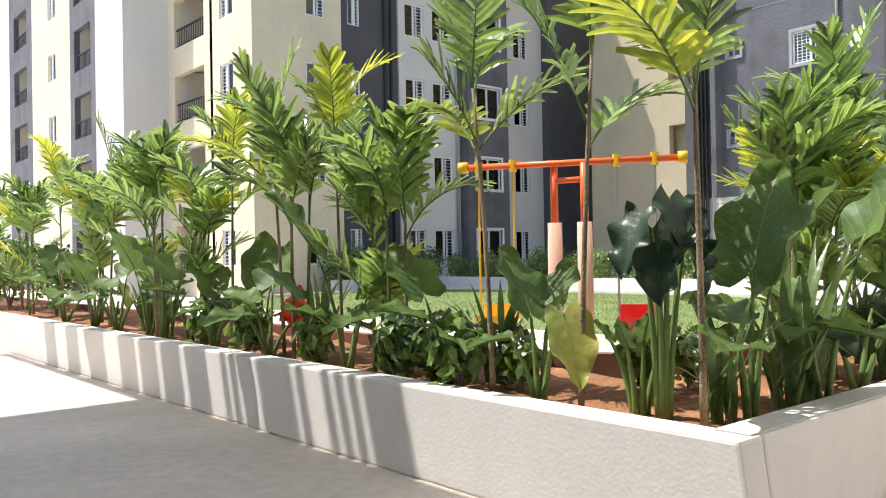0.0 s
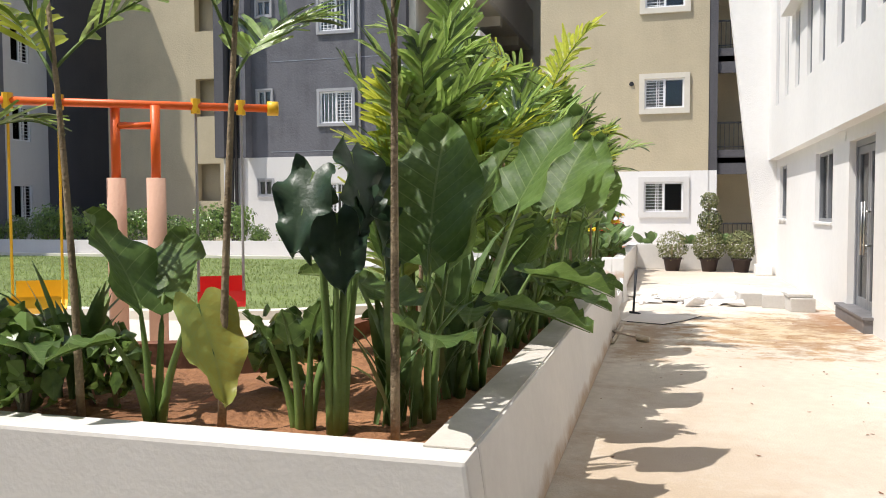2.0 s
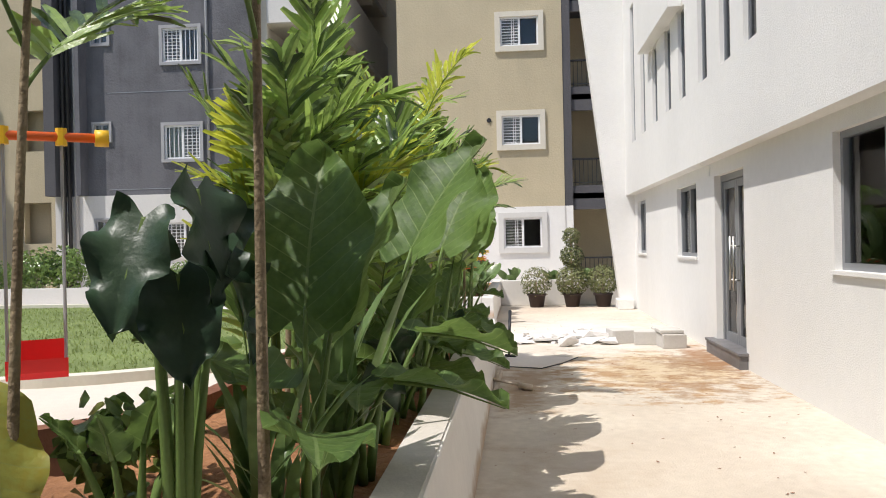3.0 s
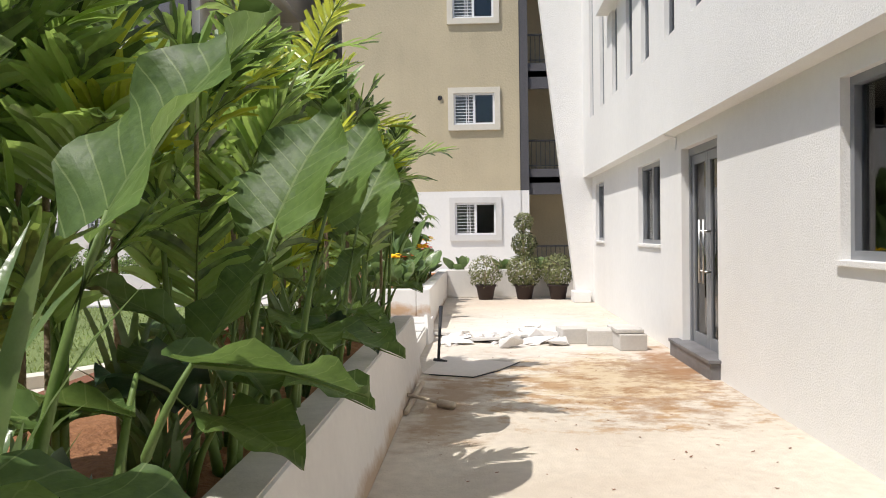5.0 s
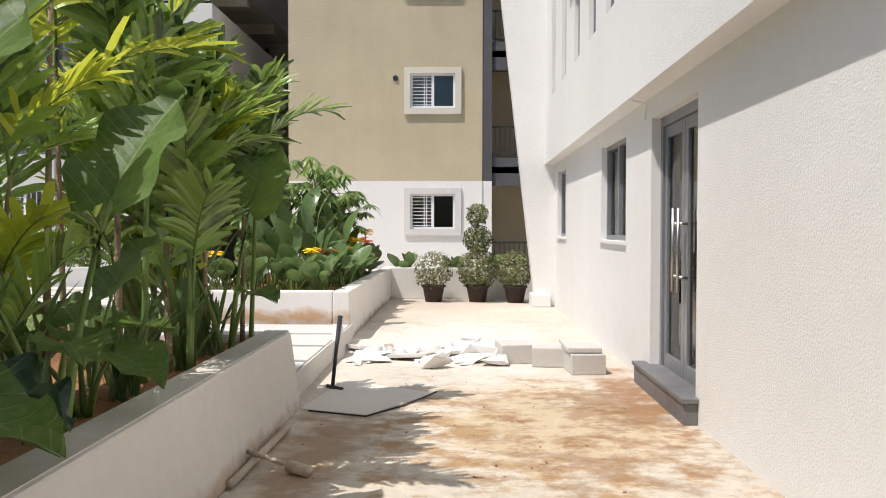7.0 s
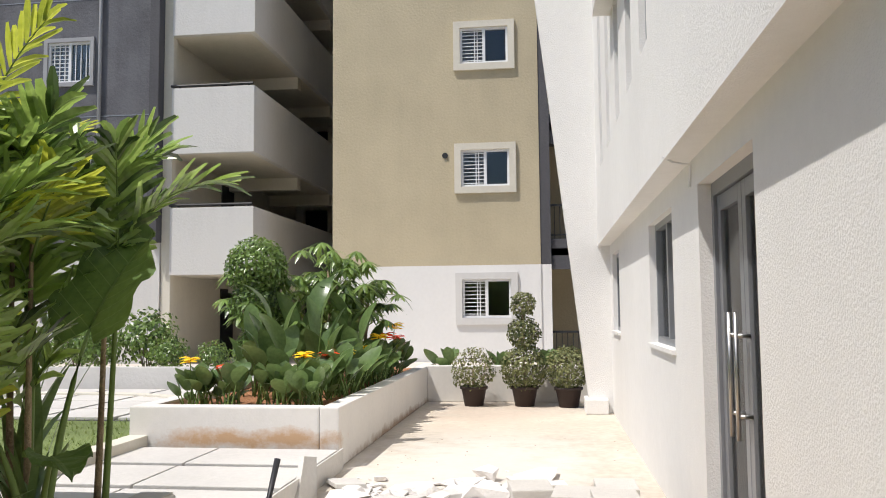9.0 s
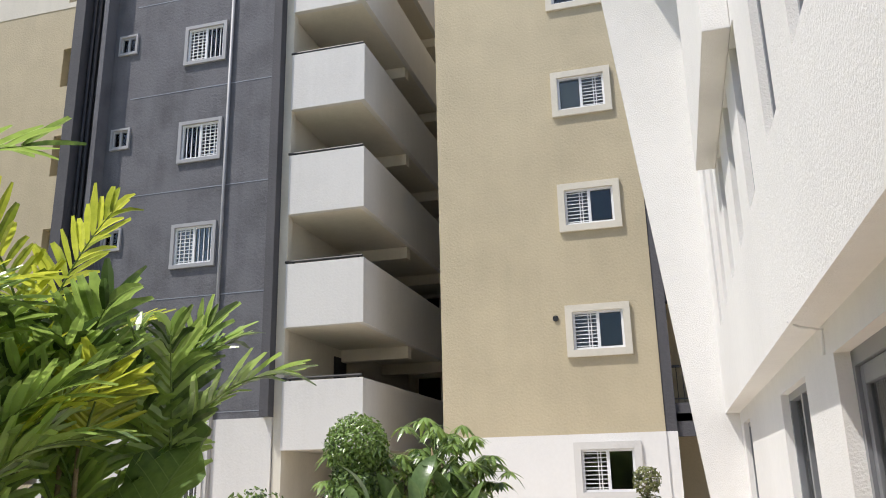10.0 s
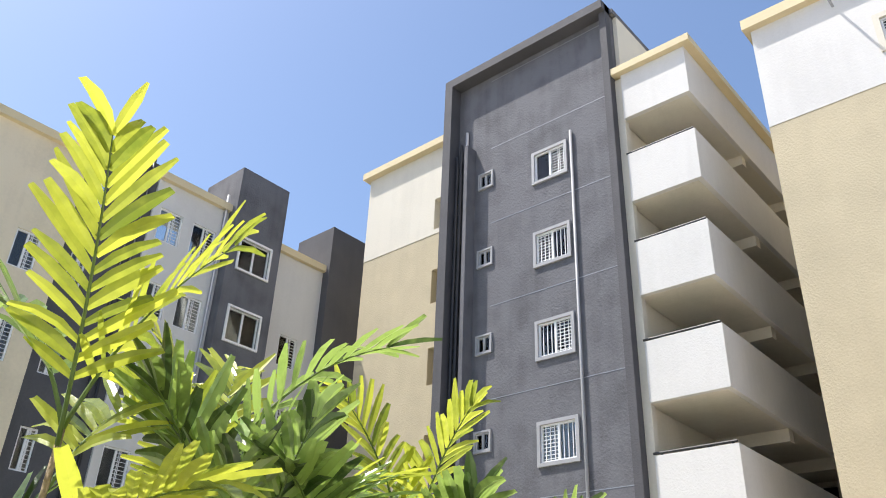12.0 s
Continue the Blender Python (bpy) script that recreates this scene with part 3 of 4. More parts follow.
part("rod", Shape().tube([(T, 3.3, 18.6), (T - 0.75, 3.3, 18.62)], 0.04, 8), PIPE, tower, "short projecting drain spout")
part("dark_pier", Shape().box(T + 0.02, T + 0.5, 0.2, 0.449, 2.6, 19.0), DARKGREY, tower, "dark grey painted pier")
part("pier_base", Shape().box(T + 0.02, T + 0.5, 0.2, 0.449, 0, 2.6), WHITE, tower)
part("wing_wall", Shape().panel("x", 30.2, 30.4, -6, 0.2, 0, 19.0, [(-2.4, -1.3, 0.3 + 3.03 * k, 2.4 + 3.03 * k) for k in range(6)]), CREAM, tower)
# black sheet: the dark of the rooms behind the openings is put in as colour
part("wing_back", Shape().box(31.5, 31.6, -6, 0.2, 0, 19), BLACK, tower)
for k in range(6):
    z = 3.03 * k - 0.1
    part("balcony", Shape().box(T + 0.1, 30.2, -6, 0.2, z - 0.12, z + 0.05), DARKGREY, tower)
    if k:
        part("balcony_front", Shape().box(T + 0.1, T + 0.22, -6, 0.2, z - 0.45, z + 0.28), DARKGREY, tower, "dark grey balcony upstand")
    railing(tower, "x", T + 0.16, -6, 0.2, z + (0.28 if k else 0.1), z + 1.12)

# ---- grey block with projecting frame, and open galleries beside it ----
grey = thing("grey_apartment_block", "dark grey textured apartment block with projecting frame and white base", "apartment building")
G = 27.6
gwh = [(11.70, 12.86, 1.30 + 3.04 * k, 2.35 + 3.04 * k) for k in range(6)]
smh = [(14.64, 15.16, 1.95 + 3.04 * k, 2.48 + 3.04 * k) for k in range(6)]
part("wall", Shape().panel("x", G, G + 0.25, 9.76, 16.5, 3.25, 22.0, gwh + smh), GREY, grey)
part("base_wall", Shape().panel("x", G - 0.03, G + 0.25, 9.76, 16.5, 0, 3.25, gwh + smh), OFFWHITE, grey)
part("frame", Shape().box(G - 0.5, G, 16.2, 16.55, 3.25, 22.3).box(G - 0.28, G, 9.74, 9.98, 3.25, 22.3).box(G - 0.5, G + 0.3, 9.74, 16.2, 21.95, 22.3), DARKGREY, grey, "projecting dark grey frame")
for k in range(7):
    grv = Shape().box(G - 0.008, G + 0.01, 9.98, 14.7, 0.43 + 3.05 * k + 3.0 - 0.01, 0.43 + 3.05 * k + 3.015)
    part("groove", grv, ALU, grey, "thin pale joint line")
for k, (a, b, c, d) in enumerate(gwh):
    sliding_window(grey, "x", G, a, b, c, d, -1, PIPE if c > 3 else OFFWHITE, panes=2, sw=0.10, depth=0.07, flip=k, upright=k < 5)
for a, b, c, d in smh:
    sliding_window(grey, "x", G, a, b, c, d, -1, PIPE, False, PIPE, depth=0.05, sw=0.06)
part("downpipe", Shape().tube([(G - 0.07, 11.42, 0.3), (G - 0.07, 11.42, 17.9)], 0.045, 8), PIPE, grey, "grey rainwater pipe", True)
for k, y in enumerate((15.75, 15.95, 16.08)):
    part("drain_pipe", Shape().tube([(G - 0.08 - 0.06 * k, y, 0.3), (G - 0.08 - 0.06 * k, y, 19.8 - 0.5 * k)], 0.06, 8), BLACK if k else PIPE, grey, "dark soil pipe", True)
part("pipe_duct", Shape().box(G - 0.45, G, 15.4, 15.55, 3.25, 18.9), GREY, grey, "projecting grey fin beside the pipes")
part("side_wall", Shape().box(G + 0.25, 40, 9.62, 9.76, 0, 22.0).box(G + 0.25, 40, 16.3, 16.5, 0, 22.0), PALE, grey)
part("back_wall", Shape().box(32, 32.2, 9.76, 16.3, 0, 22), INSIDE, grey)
part("roof", Shape().box(G, 40, 9.62, 16.5, 22.0, 22.2), GREY, grey)
gal = thing("open_gallery", "white open access galleries with solid parapets", "gallery")
part("end_wall", Shape().panel("x", 38, 38.2, 5.5, 9.7, 0, 19.2, [(8.4, 9.3, 0.3 + 3.0 * k, 2.3 + 3.0 * k) for k in range(6)]), PALE, gal)
# black sheet in place of the unlit space behind the gallery's end openings
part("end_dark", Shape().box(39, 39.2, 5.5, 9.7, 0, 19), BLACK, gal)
for k in range(7):
    top = 1.10 + 3.0 * k
    if k == 0:
        continue
    last = k == 6
    z0 = top - 1.66
    part("parapet", Shape().box(27.55, 27.70, 7.36, 9.5, z0, top + (0.05 if last else 0)).box(27.70, 38, 7.36, 7.51, z0, top + (0.05 if last else 0)), OFFWHITE, gal, "white solid parapet", bevel=0.012)
    part("floor_slab", Shape().box(27.70, 38, 7.51, 9.6, z0, z0 + 0.2), PALE, gal)
    part("end_pier", Shape().box(27.62, 27.85, 9.5, 9.74, z0 - 1.34, top), PALE, gal)
    for x in (31.5, 35.0):
        part("beam", Shape().box(x, x + 0.3, 7.51, 9.6, z0 - 0.35, z0), PALE, gal)
    if last:
        part("cornice", Shape().box(27.35, 38, 7.1, 9.73, top + 0.052, top + 0.30), TRIM, gal, "yellow cream cornice")
    else:
        part("handrail", Shape().tube([(27.62, 7.42, top + 0.07), (27.62, 9.55, top + 0.07)], 0.035, 8).box(27.60, 27.64, 7.5, 7.54, top, top + 0.07).box(27.60, 27.64, 9.3, 9.34, top, top + 0.07), BLACK, gal, "black handrail")
part("inner_door", Shape().box(31.0, 31.9, 9.59, 9.618, 3.2, 5.2).box(31.0, 31.9, 9.59, 9.618, 6.2, 8.2).box(31, 31.9, 9.59, 9.618, 0.2, 2.2), BLACK, gal, "dark doorway")

# ---- cream block beyond the grey one ----
cb = thing("cream_apartment_block", "cream apartment block with white top storey", "apartment building")
C = 28.6
ch = [(17.25, 18.2, 1.8 + 3.06 * k, 3.15 + 3.06 * k) for k in range(6)]
part("wall", Shape().panel("x", C, C + 0.3, 16.5, 21.95, 0, 16.9, ch), CREAM, cb)
part("top_wall", Shape().panel("x", C - 0.015, C + 0.3, 16.5, 21.95, 16.9, 20.8, ch), PALE, cb)
part("cornice", Shape().box(C - 0.3, 40, 16.56, 22.15, 20.8, 21.1), TRIM, cb, "yellow cream cornice")
part("side_wall", Shape().box(C + 0.3, 40, 21.7, 21.95, 0, 20.8), CREAM, cb)
part("back_wall", Shape().box(C + 0.55, C + 0.65, 16.5, 21.7, 0, 20.8), CREAM, cb)
for a, b, c, d in ch:
    part("balustrade", Shape().box(C + 0.1, C + 0.15, a, b, c - 0.05, c - 0.0), OFFWHITE, cb)

# ---- apartment row across the court, facing the lawn ----
row = thing("apartment_row", "pale apartment row with dark grey bays", "apartment building")
N = 25.2
segs = [(14.8, 18.4, 0.0, BEIGE, 17.7), (18.4, 21.05, 0.1, DARKGREY, 18.9), (21.05, 24.15, 0.0, OFFWHITE, 18.3), (24.15, 26.5, -0.5, GREY, 20.3), (26.5, 29.2, 0.0, OFFWHITE, 17.7), (29.2, 36, -0.4, DARKGREY, 19.9)]
for k, (a, b, off, m, top) in enumerate(segs):
    w = 1.3 if b - a > 2 else 1.0
    mid = (a + b) / 2
    us = {0: [(16.9, 17.7)], 1: [(18.75, 19.3)], 2: [(21.35, 22.3), (22.75, 23.75)], 3: [(24.6, 26.0)], 4: [(27.4, 28.3)], 5: []}[k]
    hs = [(u0, u1, 1.15 + 2.95 * s, 2.45 + 2.95 * s) for u0, u1 in us for s in range(6) if 2.5 + 2.95 * s < top - 0.6]
    part("wall", Shape().panel("y", N + off, N + off + 0.25, a, b, 0, top, hs), m, row)
    part("return_wall", Shape().box(a + (0.3 if k == 0 else 0), a + (0.5 if k == 0 else 0.2), N + off + 0.25, N + 2, 0, top).box(b - 0.2, b, N + off + 0.25, N + 2, 0, top), m, row)
    if m in (BEIGE, OFFWHITE):
        part("cornice", Shape().box(a, b, N + off - 0.2, N + 3, top, top + 0.3), TRIM, row)
    for u0, u1, z0, z1 in hs:
        sliding_window(row, "y", N + off, u0, u1, z0, z1, -1, UPVC if m is GREY else None, m is not GREY, sw=0.08)
for x in (20.4, 20.7, 23.95):
    part("drain_pipe", Shape().tube([(x, N + (0.02 if x < 21 else -0.08), 0.2), (x, N + (0.02 if x < 21 else -0.08), 19)], 0.06, 8), BLACK if x < 21 else PIPE, row, "long drain pipe", True)
part("back_wall", Shape().box(14.8, 36, N + 3, N + 3.2, 0, 17.5), INSIDE, row)
# its flank, with recessed balconies
fl = [(25.0, 32.4, 14.8), (32.4, 62.0, 13.0)]
bays = [(28.9, 31.6), (36.0, 38.2), (46.0, 48.5), (56.0, 58.0)]
bh = [(a, b, 0.9 + 2.95 * s, 2.75 + 2.95 * s) for a, b in bays for s in range(7)]
wh = [(26.6, 27.6, 1.15 + 2.95 * s, 2.45 + 2.95 * s) for s in range(6)]
wh2 = [(41.0, 42.2, 1.15 + 2.95 * s, 2.45 + 2.95 * s) for s in range(7)]
part("flank_wall", Shape().panel("x", 14.8, 15.05, N + 0.25, 32.4, 0, 17.7, bh + wh), BEIGE, row)
for a, b, m in ((32.4, 35.4, OFFWHITE), (35.4, 38.8, GREY), (38.8, 45.0, BEIGE), (45.0, 49.5, GREY), (49.5, 54, PALE), (54, 62, GREY)):
    part("flank_wall", Shape().panel("x", 13.0, 13.25, a, b, 0, 17.9, bh + wh2), m, row)
part("flank_return", Shape().box(13.0, 17.0, 32.2, 32.4, 0, 17.7), OFFWHITE, row)
part("flank_back", Shape().box(16.6, 16.8, N + 0.3, 32.2, 0, 17.5).box(14.6, 14.8, 32.4, 62, 0, 17.8), PALE, row)
for a, b, c, d in bh:
    x = 14.8 if a < 32 else 13.0
    part("balcony_floor", Shape().box(x + 0.25, x + 1.7, a - 0.2, b + 0.2, c - 0.75, c - 0.6), OFFWHITE, row)
    part("bay_side", Shape().box(x + 0.25, x + 1.65, b, b + 0.15, c - 0.6, d + 0.3), PALE, row)
    railing(row, "x", x + 0.1, a, b, c, c + 0.75, 0.16)
for a, b, c, d in wh + wh2:
    sliding_window(row, "x", 14.8 if a < 32 else 13.0, a, b, c, d, -1, None, True)

# ---- unseen block and canopy added behind the start of the walk to shade the forecourt ----
near = thing("entrance_block", "unseen white block and slatted canopy added to shade the forecourt", "apartment building")
part("wall", Shape().box(-9.0, -6.5, -8, 22, 0, 9.0), OFFWHITE, near)
part("canopy", Shape().box(-6.5, 2.44, -3.4, 11.7, 7.6, 7.8), OFFWHITE, near)
# slat widths and gaps are invented to give the shadow bands on the planter
y = 7.55
for w, gap in itertools.chain(((0.40, 0.10), (0.07, 0.10), (0.07, 0.10), (0.07, 0.28), (0.08, 0.10), (0.50, 0.24), (0.07, 0.10), (0.08, 0.10), (0.07, 0.32)), itertools.repeat((0.42, 0.16), 3), itertools.repeat((0.45, 0.5), 4)):
    ya, yb = y + 0.03, y - 0.13          # the slats splay towards the path, which slants their shadow bands
    part("rafter", Shape().add([(2.441, ya, 7.62), (2.81, yb, 7.62), (2.81, yb + w, 7.62), (2.441, ya + w, 7.62), (2.441, ya, 7.78), (2.81, yb, 7.78), (2.81, yb + w, 7.78), (2.441, ya + w, 7.78)],
                               [(3, 2, 1, 0), (4, 5, 6, 7), (0, 1, 5, 4), (1, 2, 6, 5), (2, 3, 7, 6), (3, 0, 4, 7)]), OFFWHITE, near)
    y += w + gap
part("edge_beam", Shape().box(2.36, 2.44, 11.7, 17.3, 7.55, 7.8), OFFWHITE, near)
part("column", Shape().tube([(0.0, 11.5, 0), (0.0, 11.5, 7.6)], 0.25, 14).tube([(2.4, 17.1, 0), (2.4, 17.1, 7.55)], 0.1, 14), OFFWHITE, near, "", True)


# ---- plants ----
def arc_points(length, lean, droop, n=8, start=(0, 0, 0), az=0.0):
    """A stalk that sets out at lean degrees from upright and bends over by droop degrees along its length."""
    p, out = Vector(start), []
    for i in range(n + 1):
        out.append(p.copy())
        a = radians(lean + droop * (i / n) ** 1.2)
        p = p + Vector((math.sin(a) * math.cos(az), math.sin(a) * math.sin(az), math.cos(a))) * (length / n)
    return out


def blade(sh, base, way, side, length, width, droop, fold=0.25, segs=3, tip=0.12):
    """A folded leaflet."""
    up = side.cross(way).normalized()
    pts = []
    for i in range(segs + 1):
        t = i / segs
        w = width * (0.5 + 1.6 * t) * (1 - t ** 2.2) if t < 1 else width * tip
        c = base + way * length * t - Vector((0, 0, 1)) * droop * length * t * t
        pts += [c - side * w + up * w * fold, c, c + side * w + up * w * fold]
    f = []
    for i in range(segs):
        o = 3 * i
        f += [(o, o + 1, o + 4, o + 3), (o + 1, o + 2, o + 5, o + 4)]
    sh.add(pts, f)


def frond_shapes(length, lean, droop, az, start, rng, pairs=15, lw=0.022, ll=0.25):
    pts = arc_points(length, lean, droop, 12, start, az)
    rachis = Shape().tube(pts, [0.009 * (1 - 0.75 * i / 12) for i in range(13)], 5)
    lv = Shape()
    for k in range(pairs):
        t = 0.22 + 0.78 * k / (pairs - 1)
        f = t * 12
        i = min(int(f), 11)
        p = pts[i].lerp(pts[i + 1], f - i)
        d = (pts[i + 1] - pts[i]).normalized()
        lat = d.cross(Vector((0, 0, 1)))
        lat = lat.normalized() if lat.length > 0.05 else Vector((math.sin(az), -math.cos(az), 0))
        for s in (-1, 1):
            spread = 1.0 - 0.5 * t * t
            way = (lat * s * spread + d * (0.5 + 0.75 * t) + lat.cross(d) * rng.uniform(0.0, 0.55)).normalized()
            L = ll * (0.75 + 0.5 * math.sin(math.pi * min(1, t * 0.95))) * rng.uniform(0.8, 1.12)
            sd = way.cross(lat.cross(d)).normalized()
            blade(lv, p, way, sd, L, lw * rng.uniform(0.8, 1.25), rng.uniform(0.0, 0.4), rng.uniform(0.2, 0.6), 3, rng.uniform(0.25, 0.6))
    return rachis, lv


def palm(seed, height, fronds=8, stems=1, young=0.3, flen=0.85, low=False):
    rng = random.Random(seed)
    ob = thing("palm", "slender young palm with feathery green fronds in the planter", "palm", group="palms in the planter")
    for s in range(stems):
        az = rng.uniform(0, 6.28)
        off = Vector((math.cos(az), math.sin(az), 0)) * (0.0 if stems == 1 else rng.uniform(0.03, 0.12))
        hh = height * (1 if s == 0 else rng.uniform(0.6, 0.95))
        st = arc_points(hh, rng.uniform(0, 3), rng.uniform(-4, 5), 8, off, az)
        part("stem", Shape().tube(st, [0.020 * (1 - 0.5 * i / 8) for i in range(9)], 7), BARK if s == 0 else STEMG, ob, "", True)
        nf = fronds if s == 0 else max(3, fronds - 3)
        for k in range(nf):
            t = rng.uniform(0.72 if not low else 0.25, 1.0) if k > 1 else 1.0
            p = st[0].lerp(st[-1], t)
            i = min(7, int(t * 8))
            p = st[i].lerp(st[i + 1], t * 8 - i) if t < 1 else st[-1]
            a = az + k * 2.4 + rng.uniform(-0.3, 0.3)
            ra, lv = frond_shapes(flen * rng.uniform(0.75, 1.15), rng.uniform(3, 24) if k < 3 else rng.uniform(18, 48), rng.uniform(15, 75), a, p, rng, pairs=rng.randint(13, 16), lw=rng.uniform(0.021, 0.028), ll=0.265)
            fr = part("frond", lv, FRONDY if rng.random() < young else FROND, ob)
            part("rachis", ra, STEMG, fr, "", True)
    return ob


def ear_leaf(length, width, rng, wavy=0.075, cup=0.12):
    """A heart-shaped leaf along +x from its stalk, with veined relief and a wavy edge."""
    sh = Shape()
    nu, nv = 18, 12
    ph = rng.uniform(0, 6)
    for i in range(nu + 1):
        t = i / nu
        w = width * 0.5 * (math.sin(math.pi * (0.14 + 0.86 * t)) ** 0.75) * (1.08 - 0.45 * t)
        if i == nu:
            w = 0.002
        for j in range(nv + 1):
            s = 2 * j / nv - 1
            back = -0.16 * length * (1 - t) ** 3 * min(1, abs(s) * 1.6)
            x = (t * length) + back + 0.03 * length * abs(s) * (1 - t)
            e = wavy * width * abs(s) ** 3 * math.sin(15 * t + ph + (2 if s > 0 else 0))
            rib = 0.007 * math.cos((t * 9 - abs(s) * 2.4) * 2 * math.pi) * abs(s) * (1 - abs(s) * 0.5)
            z = cup * width * (abs(s) ** 1.4) - 0.22 * length * t * t + e + rib
            sh.v.append((x, s * w, z))
    for i in range(nu):
        for j in range(nv):
            a = i * (nv + 1) + j
            sh.f.append((a, a + 1, a + nv + 2, a + nv + 1))
    return sh


def elephant_ear(seed, leaves, material=EAR, name="elephant_ear", label="elephant ear plant with large veined heart-shaped leaves"):
    """leaves: rows of azimuth, stalk length, stalk lean, leaf length, leaf pitch below level."""
    rng = random.Random(seed)
    ob = thing(name, label, "plant", group="elephant ear plants")
    for az, sl, lean, ll, pitch, mt in leaves:
        a = radians(az)
        pts = arc_points(sl, lean * 0.4, lean * 0.8, 8, (0.03 * math.cos(a), 0.03 * math.sin(a), 0), a)
        stalk = part("stalk", Shape().tube(pts, [0.023 * (1 - 0.66 * i / 8) for i in range(9)], 7), STEMG, ob, "", True)
        m = Matrix.Translation(pts[-1]) @ Euler((rng.uniform(-0.3, 0.3), radians(pitch), a)).to_matrix().to_4x4()
        lf = part("leaf", ear_leaf(ll, ll * rng.uniform(0.72, 0.85), rng, 0.16 if mt is EARD else 0.075), mt or material, stalk, "", True)
        lf.matrix_basis = m
        rb = Shape().tube([(0, 0, -0.004), (ll * 0.5, 0, -0.055 * ll - 0.004), (ll * 0.97, 0, -0.207 * ll - 0.004)], [0.010, 0.006, 0.002], 5)
        r = part("midrib", rb, STEMG, stalk)
        r.matrix_basis = m
    return ob


def tuft(seed, n, length, name="strap_leaf_clump", lean=(5, 40), material=PADDLE, width=0.022, label="clump of narrow upright green leaves"):
    rng = random.Random(seed)
    ob = thing(name, label, "plant", group="leaf clumps in the planter")
    for k in range(n):
        lv = Shape()
        a = rng.uniform(0, 6.28)
        L = length * rng.uniform(0.55, 1.1)
        pts = arc_points(L, rng.uniform(*lean) * 0.5, rng.uniform(10, 70), 6, (rng.uniform(-0.07, 0.07), rng.uniform(-0.07, 0.07), 0), a)
        sd = Vector((-math.sin(a), math.cos(a), 0))
        v = []
        for i, p in enumerate(pts):
            w = width * (0.5 + 1.2 * i / 6) * (1 - (i / 6) ** 3) * rng.uniform(0.9, 1.1)
            v += [p - sd * w, p + Vector((0, 0, -w * 0.4)), p + sd * w]
        lv.add(v, [q for i in range(6) for q in ((3 * i, 3 * i + 1, 3 * i + 4, 3 * i + 3), (3 * i + 1, 3 * i + 2, 3 * i + 5, 3 * i + 4))])
        part("leaf", lv, material, ob, "", True)
    return ob


def paddle_plant(seed, n, height, label="upright plant with broad paddle-shaped grey-green leaves", name="canna_plant", flower=None):
    rng = random.Random(seed)
    ob = thing(name, label, "plant", group="broad-leaved plants in the far planter")
    for k in range(n):
        a = rng.uniform(0, 6.28)
        h = height * rng.uniform(0.35, 1.0)
        ln = rng.uniform(2, 18) if height > 1 else rng.uniform(10, 45)
        pts = arc_points(h * 0.62, ln, 6, 5, (rng.uniform(-0.12, 0.12), rng.uniform(-0.12, 0.12), 0), a)
        stalk = part("stalk", Shape().tube(pts, [0.012, 0.011, 0.01, 0.009, 0.008, 0.006], 5), STEMG, ob, "", True)
        L, W = h * rng.uniform(0.38, 0.5) + 0.08, rng.uniform(0.08, 0.12) * (1.25 if height > 1 else 1.0)
        lp = arc_points(L, ln + 4, rng.uniform(10, 75), 7, pts[-1], a)
        sd = Vector((-math.sin(a + 0.5), math.cos(a + 0.5), 0))
        v = []
        for i, p in enumerate(lp):
            t = i / 7
            w = W * math.sin(math.pi * (0.08 + 0.9 * t)) ** 0.7 if i < 7 else 0.003
            nrm = Vector((math.cos(a), math.sin(a), 0.2)) * w * 0.35
            v += [p - sd * w - nrm * 0.4, p - sd * w * 0.5, p + nrm * 0.2, p + sd * w * 0.5, p + sd * w - nrm * 0.4]
        part("leaf", Shape().add(v, [(5 * i + j, 5 * i + j + 1, 5 * i + j + 6, 5 * i + j + 5) for i in range(7) for j in range(4)]), PADDLE, stalk, "", True)
    if flower:
        fp = Shape()
        top = Vector((0.02, 0.0, height * 1.25))
        part("flower_stalk", Shape().tube([(0, 0, 0), top], 0.007, 5), STEMG, ob)
        for k in range(9):
            a = k * 2.4
            blade(fp, top + Vector((0, 0, -0.008 * k)), Vector((math.cos(a), math.sin(a), 0.5)).normalized(), Vector((-math.sin(a), math.cos(a), 0)), 0.17, 0.055, 0.5)
        part("flower", fp, flower, ob, "bright yellow bloom" if flower is PETALY else "red bloom")
    return ob


def leaf_cloud(count, place, size, rng, aspect=0.45):
    sh = Shape()
    for _ in range(count):
        p, n = place(rng)
        n = (n + Vector((rng.uniform(-1, 1), rng.uniform(-1, 1), rng.uniform(-0.6, 1))) * 0.8).normalized()
        d = n.orthogonal().normalized()
        d.rotate(Matrix.Rotation(rng.uniform(0, 6.28), 3, n))
        blade(sh, p, d, n.cross(d), size * rng.uniform(0.7, 1.3), size * aspect, 0.2, 0.3, 2)
    return sh


def on_ball(c, r, shell=0.75):
    c = Vector(c)

    def place(rng):
        n = Vector((rng.gauss(0, 1), rng.gauss(0, 1), rng.gauss(0, 1))).normalized()
        return c + n * r * rng.uniform(shell, 1.03) * (1 + 0.08 * noise.noise(n * 3 + c)), n
    return place


